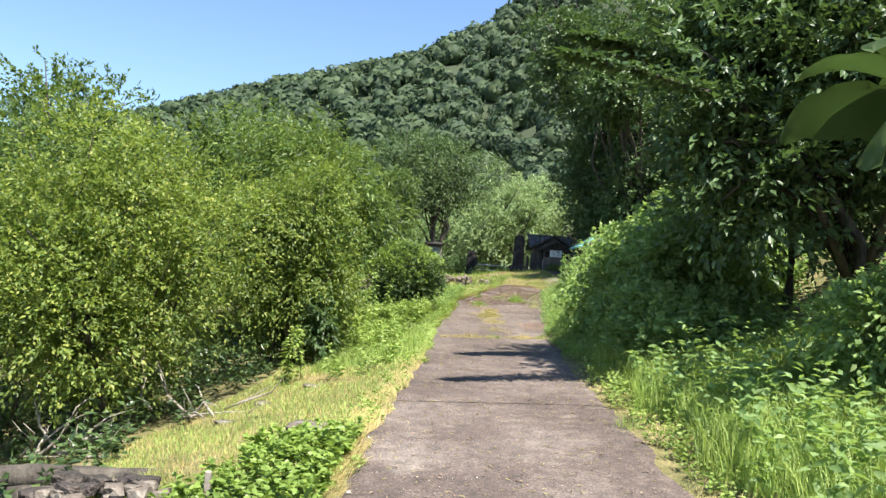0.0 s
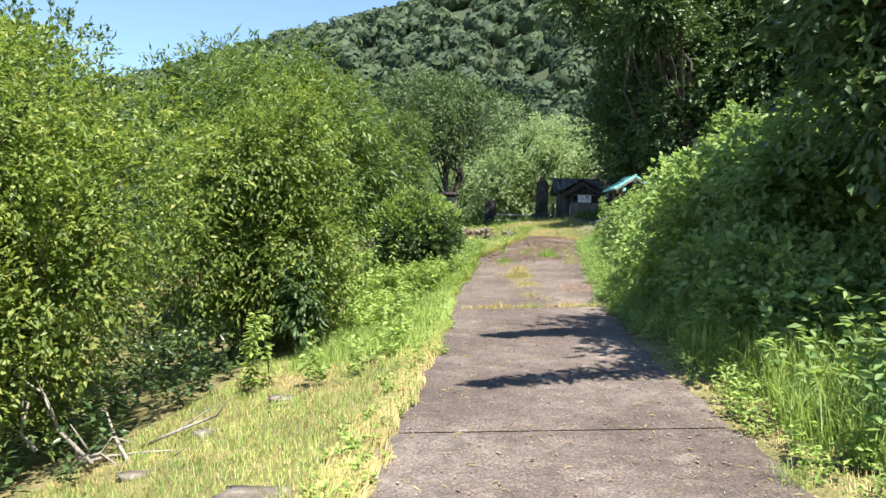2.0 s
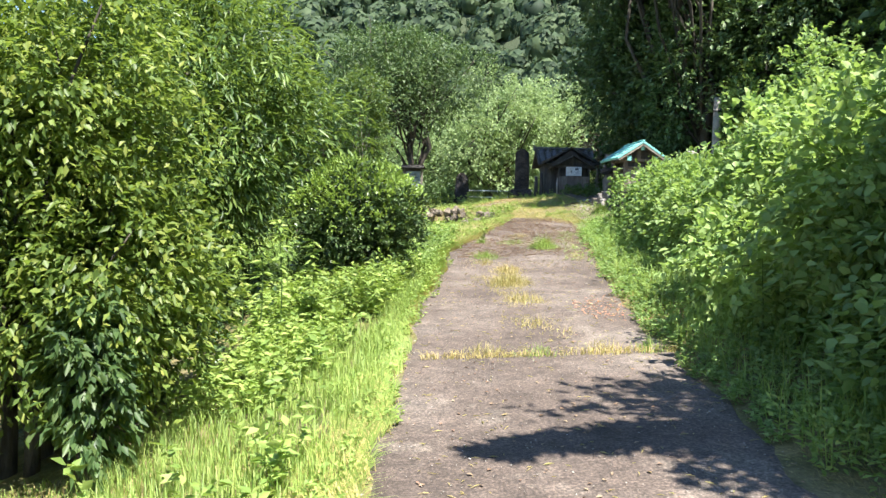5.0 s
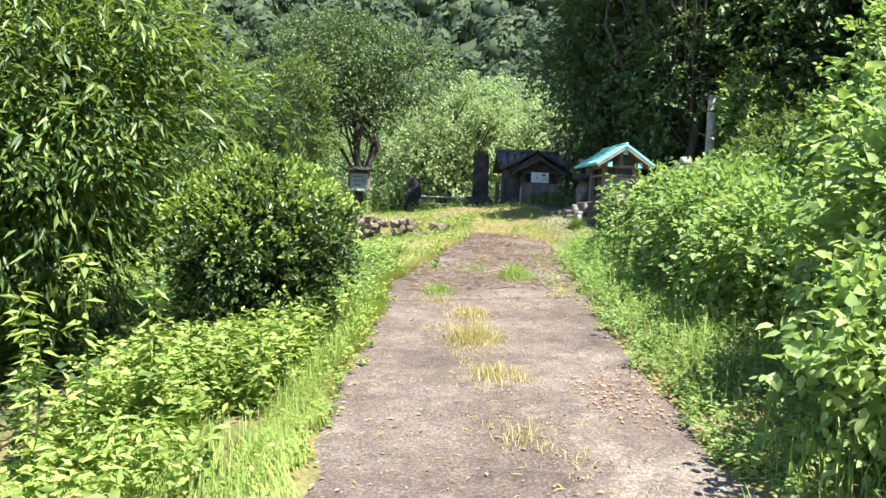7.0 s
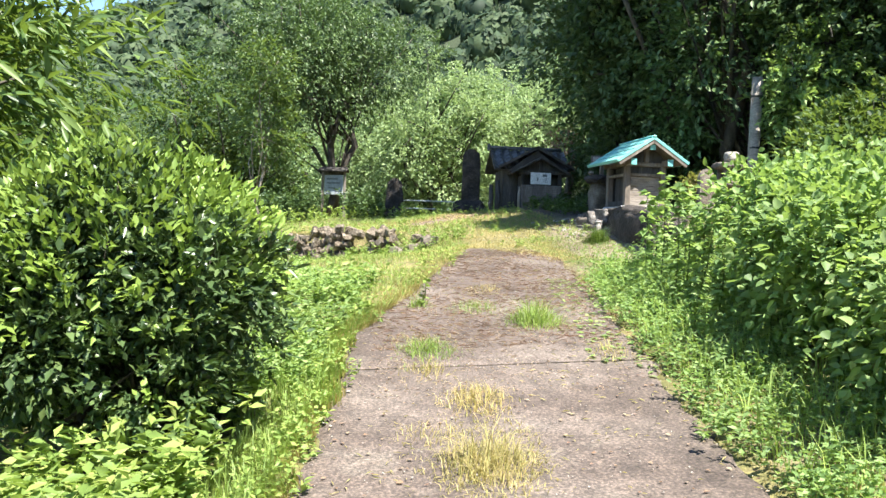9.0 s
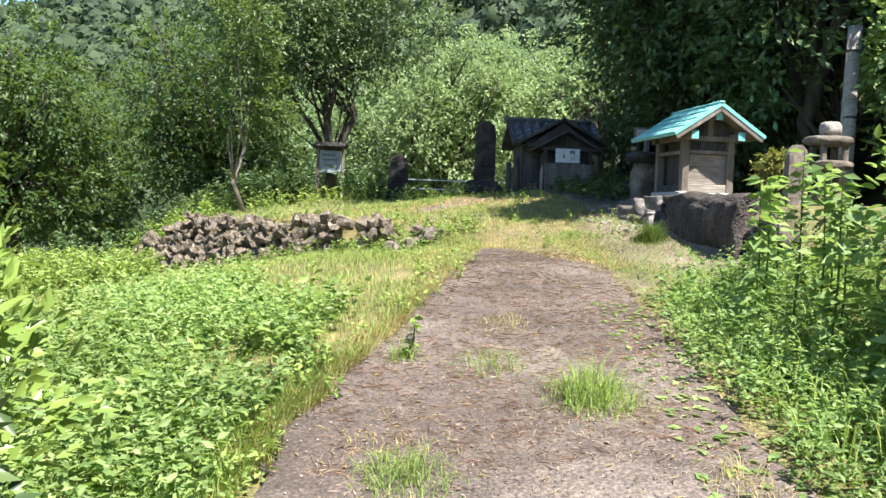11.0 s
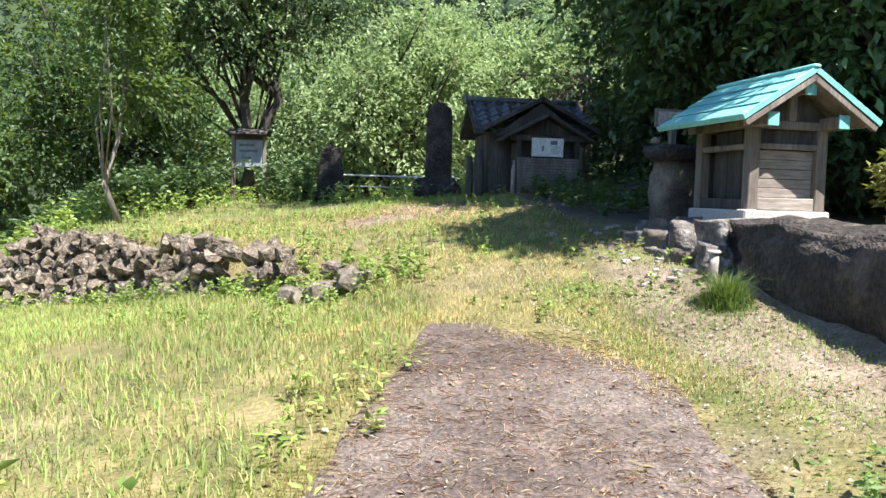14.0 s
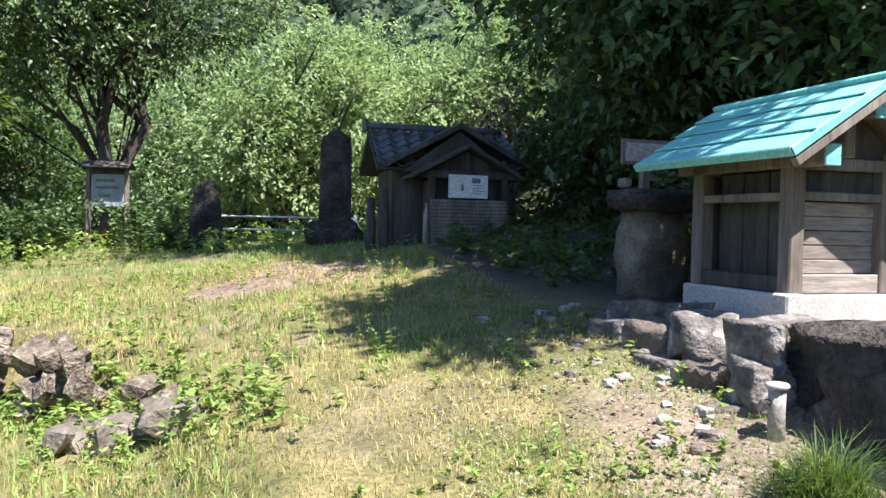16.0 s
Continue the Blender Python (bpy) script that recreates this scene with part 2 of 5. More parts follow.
def leaves(rng, at, out, length, width, droop=0.3, spread=0.9):
    """Folded four-cornered leaves at places, growing along out with scatter."""
    n = len(at)
    d = unit(out + rng.normal(0, spread, (n, 3)) * 0.6 + np.array([0, 0, -droop]))
    up = unit(np.array([0, 0, 1.0]) + rng.normal(0, 0.55, (n, 3)) + 0.4 * out)
    s = unit(np.cross(d, up))
    nn = np.cross(s, d)
    ln = (length * rng.uniform(0.6, 1.25, n))[:, None]
    wd = (width * rng.uniform(0.7, 1.2, n))[:, None]
    if width > 0.6 * length:
        # broad leaves: six corners, widest below the middle
        p, q = at + d * ln * 0.28 + nn * wd * 0.1, at + d * ln * 0.68 + nn * wd * 0.06
        v = np.stack([at, p + s * wd * 0.5, q + s * wd * 0.36, at + d * ln - nn * ln * 0.14, q - s * wd * 0.36, p - s * wd * 0.5], 1).reshape(-1, 3)
        i = np.arange(n)[:, None] * 6
        return v, np.concatenate([i + np.array([t]) for t in ((0, 1, 2), (0, 2, 3), (0, 3, 4), (0, 4, 5))])
    mid = at + d * ln * 0.45 + nn * wd * 0.12
    v = np.stack([at, mid + s * wd * 0.5, at + d * ln - nn * ln * 0.12, mid - s * wd * 0.5], 1).reshape(-1, 3)
    i = np.arange(n)[:, None] * 4
    f = np.concatenate([i + np.array([[0, 1, 2]]), i + np.array([[0, 2, 3]])])
    return v, f


def ball_points(rng, n, shell=0.55):
    """Points in a unit ball, crowded towards its outside."""
    d = unit(rng.normal(0, 1, (n, 3)))
    return d * rng.uniform(shell, 1, (n, 1)) ** 0.6


def sprays(rng, lumps, count, twig, per):
    """Leaf places on twigs that grow from the outside of lumps (x, y, z, rx, ry, rz), and the way they point."""
    vol = np.array([l[3] * l[4] + l[4] * l[5] + l[3] * l[5] for l in lumps])
    pick = rng.choice(len(lumps), count, p=vol / vol.sum())
    L = np.array(lumps)[pick]
    q = ball_points(rng, count)
    base = L[:, :3] + q * L[:, 3:]
    out = unit(q / L[:, 3:] * L[:, 3:].mean(1, keepdims=True))
    way = unit(out + np.array([0, 0, 0.35]) + rng.normal(0, 0.35, (count, 3)))
    t = rng.uniform(0, 1, (count, per, 1))
    at = base[:, None] + way[:, None] * t * twig - np.array([0, 0, 1.0]) * (t ** 2) * twig * 0.35
    at = at + rng.normal(0, twig * 0.06, at.shape)
    o = np.repeat(way[:, None], per, 1)
    return at.reshape(-1, 3), o.reshape(-1, 3)


def lumps_of(rng, centre, radii, n):
    """A crown as a heap of smaller lumps inside one ellipsoid."""
    q = ball_points(rng, n, 0.3) * 0.78
    r = np.array(radii)
    return [(*(np.array(centre) + a * r), *(r * rng.uniform(0.22, 0.42) * np.array([1, 1, 0.85]))) for a in q]


def plant(name, x, y, height, radii, label, category, leaf_mat, seed, twigs=900, per=14, twig=0.35, size=0.11, slim=0.45, droop=0.3,
          trunk=0.06, stems=1, bark=None, low=0.0, lift=0.62, n_lumps=16, z=None, group="", lean=(0, 0)):
    """A tree or shrub: stems with limbs to each lump, and a crown of leaves on twigs."""
    rng = np.random.default_rng(seed)
    z0 = ground_z(x, y) - 0.03 if z is None else z
    top = empty(name, pose(x, y, z0), label, category, group)
    lumps = lumps_of(rng, (lean[0], lean[1], height * lift), radii, n_lumps)
    lumps = [l for l in lumps if l[2] - l[5] > low - 0.2]
    at, o = sprays(rng, lumps, twigs, twig, per)
    keep = at[:, 2] > low
    v, f = leaves(rng, at[keep], o[keep], size, size * slim, droop)
    crown = soup("crown", v, f, leaf_mat, top)
    bm = bmesh.new()
    for s in range(stems):
        a = rng.uniform(0, 2 * math.pi)
        r0 = 0.0 if stems == 1 else rng.uniform(0.05, 0.25) * radii[0]
        foot = Vector((r0 * math.cos(a), r0 * math.sin(a), -0.1))
        head = Vector((lean[0] + r0 * 2 * math.cos(a), lean[1] + r0 * 2 * math.sin(a), height * (lift + 0.1)))
        pts = [foot.lerp(head, k) + Vector(rng.normal(0, 0.02 * height, 3)) * (k > 0) for k in (0, 0.2, 0.45, 0.7, 1)]
        rod(bm, pts, [trunk * k for k in (1.15, 1, 0.8, 0.55, 0.2)], 7)
        for l in lumps[s::stems]:
            a0 = pts[int(rng.integers(1, 4))]
            b0 = Vector(l[:3])
            m0 = a0.lerp(b0, 0.5) + Vector(rng.normal(0, 0.05 * height, 3)) + Vector((0, 0, 0.03 * height))
            rod(bm, [a0, m0, b0, b0 + (b0 - m0) * 0.5], [trunk * 0.45, trunk * 0.32, trunk * 0.2, trunk * 0.06], 5)
    part("trunk", bm, bark or BARK, top, smooth=True)
    return top


# ---- ground ----
HY = [-400, -30, 0, 8, 14.4, 17.4, 19.3, 21, 24, 27, 30, 34, 60, 3000]
HZ = [-12, -3, 0, 0.79, 1.43, 1.74, 2.03, 2.25, 2.65, 3.05, 3.4, 3.5, 3.9, 4]
LEFT_Y, LEFT_X = [-30, 5, 7, 10.6, 15.4, 18, 19.3, 20.3, 21.2, 22.2, 23, 24.1, 60], [-1.2, -0.6, -0.53, -0.2, 0.02, 0.33, 0.4, 0.75, 1.05, 1.32, 1.6, 2.0, 2.0]
RIGHT_Y, RIGHT_X = [-30, 5, 7, 10, 14, 18, 21, 23, 24, 60], [1.2, 1.83, 1.9, 1.85, 2.07, 2.5, 2.88, 3.05, 2.8, 2.8]
WALL_A, WALL_B = (1.8, 26.0), (-3.3, 32.0)


def smooth(a, b, v):
    t = np.clip((v - a) / (b - a), 0, 1)
    return t * t * (3 - 2 * t)


def ground_at(x, y):
    """Height of the ground."""
    x, y = np.asarray(x, float), np.asarray(y, float)
    h = np.interp(y, HY, HZ)
    lx, rx = np.interp(y, LEFT_Y, LEFT_X), np.interp(y, RIGHT_Y, RIGHT_X)
    cross = 0.05 * (np.clip(x, -4, 6) - 1)
    dl, dr = np.maximum(lx - x, 0), np.maximum(x - rx, 0)
    fall = 0.17 * np.minimum(dl, 2.0) + 0.3 * np.clip(dl - 2.0, 0, 4) + 0.02 * np.clip(dl - 6, 0, 60)
    low = np.minimum(h, 2.66) - fall * (1 - 0.5 * smooth(18, 22, y)) + cross
    side = ((WALL_B[1] - WALL_A[1]) * (x - WALL_A[0]) - (WALL_B[0] - WALL_A[0]) * (y - WALL_A[1])) / math.dist(WALL_A, WALL_B)
    high = np.minimum(2.92 + 0.12 * np.maximum(side, 0), 3.48) - 0.5 * np.clip(-2.5 - x, 0, 4)
    u = smooth(1.3, 2.6, x)
    w = 0.12 + 3.0 * smooth(1.2, 2.4, x)
    b = smooth(-w, w, side - 0.12)
    left = low * (1 - b) + high * b
    left = left * (1 - u) + (h + cross) * u
    rise = 0.10 * np.minimum(dr, 1.5) + 0.45 * np.clip(dr - 1.5, 0, 60) * (1 - smooth(19, 21.5, y))
    rise = rise + smooth(19, 21.5, y) * (0.5 * np.clip(x - 8.0, 0, 60))
    z = left + rise - 0.0244 * np.clip(y, -30, 60)
    # made-up platform under the shrine
    on = smooth(4.15, 4.4, x) * (1 - smooth(6.5, 8.0, x)) * smooth(20.9, 22.0, y) * (1 - smooth(26.8, 28, y))
    z = z * (1 - on) + np.maximum(z, 2.68) * on
    far = smooth(45, 280, y) * np.clip(85 + 0.41 * x, 8, 190) * smooth(-420, -150, x) * (1 + 0.03 * np.sin(x * 0.031 + y * 0.02))
    side_hill = smooth(20, 160, x) * 45
    back = smooth(280, 900, y)
    return z + far * (1 - 0.5 * back) + side_hill + 0.03 * np.sin(x * 1.7 + 0.6 * y) * np.sin(y * 1.3) * (dl + dr > 0.25)


def ground_z(x, y):
    return float(ground_at(x, y))


def axis(lo, hi, step, far):
    a = list(np.arange(lo, hi + 1e-6, step))
    s = step
    while a[-1] < far:
        s = min(s * 1.25, 120)
        a.append(a[-1] + s)
    s = step
    while a[0] > -far:
        s = min(s * 1.25, 120)
        a.insert(0, a[0] - s)
    return np.array(a)


def ground_material():
    m, n, b = mat("soil_and_short_grass", 0.95)
    co = coords(n)
    big, mid, fine = noise_at(n, co, 0.5, 5), noise_at(n, co, 3.0, 5), noise_at(n, co, 40, 3)
    soil = ramp(n, mid, [(0.3, (0.11, 0.085, 0.055)), (0.55, (0.21, 0.17, 0.115)), (0.75, (0.31, 0.26, 0.19))])
    turf = ramp(n, mid, [(0.3, (0.075, 0.08, 0.024)), (0.5, (0.15, 0.135, 0.048)), (0.7, (0.25, 0.20, 0.09))])
    c = mix(n, ramp(n, big, [(0.56, (1, 1, 1)), (0.74, (0, 0, 0))]), soil, turf)
    sep = n.nodes.new("ShaderNodeSeparateXYZ")
    n.links.new(co, sep.inputs[0])
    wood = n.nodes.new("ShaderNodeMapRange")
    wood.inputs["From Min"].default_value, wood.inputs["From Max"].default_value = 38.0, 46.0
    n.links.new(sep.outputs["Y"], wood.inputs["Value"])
    for px, py, sx, sy in ((2.5, 29.2, 1.3, 0.8), (3.9, 23.6, 0.9, 2.2)):
        mp = n.nodes.new("ShaderNodeMapping")
        mp.inputs["Location"].default_value = (-px / sx, -py / sy, 0)
        mp.inputs["Scale"].default_value = (1 / sx, 1 / sy, 0)
        n.links.new(co, mp.inputs[0])
        gr = n.nodes.new("ShaderNodeTexGradient")
        gr.gradient_type = "SPHERICAL"
        n.links.new(mp.outputs[0], gr.inputs[0])
        c = mix(n, ramp(n, gr.outputs["Fac"], [(0.05, (0, 0, 0)), (0.4, (1, 1, 1))]), c, ramp(n, mid, [(0.3, (0.13, 0.095, 0.065)), (0.7, (0.27, 0.21, 0.155))]))
    # leaf-mould soil between hut and shrine, darkened further for the shade there
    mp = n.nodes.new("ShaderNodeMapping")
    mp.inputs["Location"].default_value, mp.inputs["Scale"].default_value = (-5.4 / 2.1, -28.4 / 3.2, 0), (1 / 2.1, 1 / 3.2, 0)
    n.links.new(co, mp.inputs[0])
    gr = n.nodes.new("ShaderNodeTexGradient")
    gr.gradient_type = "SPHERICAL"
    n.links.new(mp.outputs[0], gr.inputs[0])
    shaded_soil = ramp(n, mid, [(0.3, (0.03, 0.025, 0.018)), (0.7, (0.085, 0.065, 0.045))])
    c = mix(n, ramp(n, gr.outputs["Fac"], [(0.1, (0, 0, 0)), (0.3, (1, 1, 1))]), c, shaded_soil)
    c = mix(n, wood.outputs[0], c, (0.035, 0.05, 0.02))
    c = mix(n, 1.0, c, ramp(n, fine, [(0.3, (0.6, 0.6, 0.6)), (0.7, (1.25, 1.25, 1.25))]), "MULTIPLY")
    n.links.new(c, b.inputs["Base Color"])
    bump(n, b, fine, 0.6, 0.03)
    return m


def make_ground():
    xs, ys = axis(-10, 12, 0.2, 1500), axis(-4, 42, 0.2, 1500)
    X, Y = np.meshgrid(xs, ys)
    Z = ground_at(X, Y)
    on = (X > np.interp(Y, LEFT_Y, LEFT_X) + 0.12) & (X < np.interp(Y, RIGHT_Y, RIGHT_X) - 0.12) & (Y < 23.8) & (Y > -13)
    Z = Z - 0.05 * on
    v = np.stack([X, Y, Z], -1).reshape(-1, 3)
    nx, ny = len(xs), len(ys)
    a = (np.arange(ny - 1)[:, None] * nx + np.arange(nx - 1)[None]).ravel()
    f = np.stack([a, a + 1, a + nx + 1, a + nx], 1)
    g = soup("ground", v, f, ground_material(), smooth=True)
    tagged(g, "grassy sloping ground with bare soil patches", "ground", kind="structure")


make_ground()


def road_material():
    m, n, b = mat("worn_concrete_road", 0.92)
    co = coords(n)
    big, mid, fine = noise_at(n, co, 0.8, 5, 0.6), noise_at(n, co, 7.0, 5, 0.65), noise_at(n, co, 60, 3, 0.7)
    c = ramp(n, big, [(0.3, (0.058, 0.043, 0.036)), (0.5, (0.100, 0.077, 0.066)), (0.72, (0.16, 0.133, 0.117))])
    dust = noise_at(n, co, 1.7, 6, 0.7)
    c = mix(n, ramp(n, dust, [(0.56, (0, 0, 0)), (0.74, (0.55, 0.55, 0.55))]), c, (0.27, 0.235, 0.20))
    c = mix(n, 1.0, c, ramp(n, mid, [(0.3, (0.62, 0.62, 0.62)), (0.7, (1.25, 1.24, 1.22))]), "MULTIPLY")
    c = mix(n, 1.0, c, ramp(n, fine, [(0.32, (0.5, 0.5, 0.5)), (0.5, (1, 1, 1)), (0.66, (1.9, 1.85, 1.8))]), "MULTIPLY")
    n.links.new(c, b.inputs["Base Color"])
    a = n.nodes.new("ShaderNodeMath")
    a.operation = "ADD"
    n.links.new(mid, a.inputs[0]), n.links.new(fine, a.inputs[1])
    bump(n, b, a.outputs[0], 0.7, 0.012)
    return m


ROAD = road_material()


def make_road():
    road = tagged(new("road"), "narrow weathered grey-brown concrete lane with weedy joints", "road", kind="structure")
    joints = [-12, -8, -4, 0, 4.2, 8.15, 13.35, 18.45, 24.1]
    for k, (a, b) in enumerate(zip(joints, joints[1:])):
        rng = np.random.default_rng(50 + k)
        ny, nx = max(4, int((b - a) / 0.12)), 26
        ys = np.linspace(a + 0.005, b - 0.005, ny)
        rag = np.array([0.12 * noise.noise(Vector((3.0, y * 1.6, 0))) + 0.06 * noise.noise(Vector((7.0, y * 7, 0))) for y in ys])
        rag2 = np.array([0.12 * noise.noise(Vector((13.0, y * 1.6, 0))) + 0.06 * noise.noise(Vector((17.0, y * 7, 0))) for y in ys])
        lx, rx = np.interp(ys, LEFT_Y, LEFT_X) + rag, np.interp(ys, RIGHT_Y, RIGHT_X) + rag2
        if b > 23:
            rx = rx - smooth(23.0, 24.1, ys) * 0.45
            lx = np.minimum(lx, rx - 0.1)
        t = np.linspace(0, 1, nx)
        X = lx[:, None] * (1 - t) + rx[:, None] * t
        Y = np.repeat(ys[:, None], nx, 1)
        Z = ground_at(X, Y) + 0.008 + 0.006 * rng.normal(0, 0.3) - 0.05 * ((t < 0.001) | (t > 0.999))[None]
        Z[0] -= 0.014
        Z[-1] -= 0.014
        v = np.stack([X, Y, Z], -1).reshape(-1, 3)
        i = (np.arange(ny - 1)[:, None] * nx + np.arange(nx - 1)[None]).ravel()
        soup("road_slab", v, np.stack([i, i + 1, i + nx + 1, i + nx], 1), ROAD, road, smooth=True)


make_road()
# ---- terrace wall ----


def make_terrace_wall():
    wall = tagged(new("terrace_wall"), "low dry-stone retaining wall of rough brown stones", "wall", kind="structure")
    rng = random.Random(5)
    shapes = []
    for k in range(9):
        bm = bmesh.new()
        rock(bm, (0, 0, 0), (0.5, 0.42, 0.5), 60 + k, 0.5, 2, boxy=0.62)
        me = bpy.data.meshes.new("stone")
        bm.to_mesh(me)
        bm.free()
        me.materials.append(STONE_WALL)
        shapes.append(me)
    ax, ay = WALL_A
    bx, by = WALL_B
    length = math.dist(WALL_A, WALL_B)
    ux, uy = (bx - ax) / length, (by - ay) / length
    nx, ny = -uy, ux          # towards the meadow
    if ny > 0:
        nx, ny = -nx, -ny
    for s_row in range(7):
        s = 0.05 + rng.uniform(0, 0.15)
        while s < length * 1.4:
            w = rng.uniform(0.17, 0.36)
            x, y = ax + ux * s, ay + uy * s
            foot = ground_z(x + nx * 0.35, y + ny * 0.35)
            crest = ground_z(x - nx * 0.4, y - ny * 0.4)
            z = foot + 0.06 + s_row * 0.17 + rng.uniform(-0.05, 0.05)
            if z < crest + 0.03 and not (s < 2.2 and rng.random() < 0.4):
                lean = 0.16 - 0.045 * s_row + rng.uniform(-0.05, 0.05)
                o = new("stone", shapes[rng.randrange(9)])
                o.parent = wall
                o.matrix_basis = pose(x + nx * lean, y + ny * lean, z, rng.uniform(-30, 30), rng.uniform(-50, 50), rng.uniform(0, 360)) @ Matrix.Diagonal((w * 1.15, w, rng.uniform(0.16, 0.3), 1))
            s += w * 0.92


def stone_thing(name, x, y, z, size, seed, material, label, category="stone", group="", turn=0.0, sub=3, rough=0.25, boxy=0.9):
    bm = bmesh.new()
    rock(bm, (0, 0, 0), size, seed, rough, sub, pose(0, 0, 0, 0, 0, turn), boxy)
    o = part(name, bm, material, None, smooth=sub > 2)
    o.matrix_world = pose(x, y, z)
    return tagged(o, label, category, group)


# ---- teal-roofed shrine ----


def make_shrine():
    W, D, z0 = 0.68, 0.80, 2.73
    top = empty("wayside_shrine", pose(4.59, 25.13, z0, 0, 0, 4), "small weathered wooden shrine with a teal sheet-metal roof", "shrine")
    post_h = 0.80
    # plinth of pale concrete, with a taller block under the near corner
    part("plinth", boxed(-0.03, -0.03, -0.06, W + 0.03, D + 0.03, 0.115, 0.012), CONCRETE, top, "pale concrete plinth")
    part("corner_block", boxed(-0.055, -0.05, -0.02, 0.06, 0.06, 0.122, 0.01), CONCRETE, top, "pale concrete corner block")
    for x in (0.0, W - 0.09):
        for y in (0.0, D - 0.09):
            part("post", boxed(x, y, 0.115, x + 0.09, y + 0.09, post_h, 0.008), WOOD_OLD, top)
    part("sill_beam", boxed(0.09, 0.012, 0.118, W - 0.09, 0.082, 0.215, 0.006), WOOD_GREY, top, "greyed wooden sill beam")
    # left sill darker than the right one, toned for its shaded side
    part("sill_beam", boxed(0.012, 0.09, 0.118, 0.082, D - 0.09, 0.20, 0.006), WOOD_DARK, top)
    part("sill_beam", boxed(W - 0.082, 0.09, 0.118, W - 0.012, D - 0.09, 0.20, 0.006), WOOD_OLD, top)
    # boarded front
    n = 5
    for i in range(n):
        a = 0.218 + i * 0.074
        part("board", boxed(0.088, 0.058 + 0.003 * (i % 2), a, W - 0.088, 0.078, a + 0.071, 0.004), WOOD_GREY, top)
    part("lintel", boxed(0.09, 0.008, 0.592, W - 0.09, 0.085, 0.635, 0.005), WOOD_OLD, top)
    part("upper_panel", boxed(0.088, 0.065, 0.637, W - 0.088, 0.08, 0.745, 0.002), WOOD_DARK, top)
    part("top_beam", boxed(-0.06, 0.004, 0.748, W + 0.06, 0.086, 0.81, 0.006), WOOD_OLD, top)
    part("top_beam", boxed(-0.06, D - 0.086, 0.748, W + 0.06, D - 0.004, 0.81, 0.006), WOOD_OLD, top)
    # side openings, boarding in darker wood to put the recess shade into colour
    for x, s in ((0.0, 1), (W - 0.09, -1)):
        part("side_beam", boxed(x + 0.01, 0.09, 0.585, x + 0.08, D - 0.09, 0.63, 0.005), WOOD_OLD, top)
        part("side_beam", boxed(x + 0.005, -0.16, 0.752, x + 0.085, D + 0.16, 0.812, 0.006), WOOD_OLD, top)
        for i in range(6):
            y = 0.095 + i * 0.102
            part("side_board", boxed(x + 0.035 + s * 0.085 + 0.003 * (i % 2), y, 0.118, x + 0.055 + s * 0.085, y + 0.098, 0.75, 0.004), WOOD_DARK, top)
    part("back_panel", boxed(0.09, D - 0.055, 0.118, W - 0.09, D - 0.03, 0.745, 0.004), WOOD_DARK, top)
    # roof
    ridge_z, eave_z, half, f, b = 1.17, 0.80, 0.57, -0.24, D + 0.22
    cx = W / 2
    slope = math.atan2(ridge_z - eave_z, half)
    run = math.hypot(half, ridge_z - eave_z)
    for s in (-1, 1):
        m = pose(cx, 0, ridge_z, 0, math.degrees(slope) * s, 0)
        bm = bmesh.new()
        box(bm, min(0, s * run), f, -0.03, max(0, s * run), b, -0.004, 0.004, m)
        deck = part("roof_deck", bm, WOOD_OLD, top)
        rows = 4
        for i in range(rows):
            a, c = run * i / rows, run * (i + 1) / rows + 0.012
            bm = bmesh.new()
            lo, hi = (a, c) if s > 0 else (-c, -a)
            vs = box(bm, lo, f - 0.02, 0.0, hi, b + 0.02, 0.009, 0.003)
            for v in bm.verts:
                k = (abs(v.co.x) - a) / (c - a)
                v.co.z += 0.004 + 0.014 * k
            bmesh.ops.transform(bm, matrix=m, verts=bm.verts)
            part("roof_sheet", bm, TEAL, top)
        bm = bmesh.new()
        lo, hi = (0, run + 0.012) if s > 0 else (-run - 0.012, 0)
        box(bm, lo, f - 0.026, -0.022, hi, f - 0.021, 0.022, 0.002, m)
        part("verge_trim", bm, TEAL, top)
        bm = bmesh.new()
        box(bm, lo, f - 0.019, -0.075, hi, f + 0.02, -0.031, 0.004, m)
        part("bargeboard", bm, WOOD_OLD, top)
        bm = bmesh.new()
        e = s * (run + 0.013)
        box(bm, min(e, e + s * 0.006), f - 0.02, -0.02, max(e, e + s * 0.006), b + 0.02, 0.024, 0.002, m)
        part("eave_trim", bm, TEAL, top)
    part("ridge_cap", boxed(cx - 0.035, f - 0.035, ridge_z + 0.005, cx + 0.035, b + 0.03, ridge_z + 0.038, 0.012), TEAL, top)
    # gable: king post, boards, three teal-capped beam ends
    bm = bmesh.new()
    vs = [bm.verts.new(p) for p in ((cx - 0.40, 0.03, 0.81), (cx + 0.40, 0.03, 0.81), (cx, 0.03, 1.10), (cx - 0.40, 0.05, 0.81), (cx + 0.40, 0.05, 0.81), (cx, 0.05, 1.10))]
    for q in ((0, 1, 2), (5, 4, 3), (0, 3, 4, 1), (1, 4, 5, 2), (2, 5, 3, 0)):
        bm.faces.new([vs[i] for i in q])
    part("gable_panel", bm, WOOD_DARK, top)
    part("king_post", boxed(cx - 0.035, -0.02, 0.812, cx + 0.035, 0.028, 1.02, 0.006), WOOD_OLD, top)
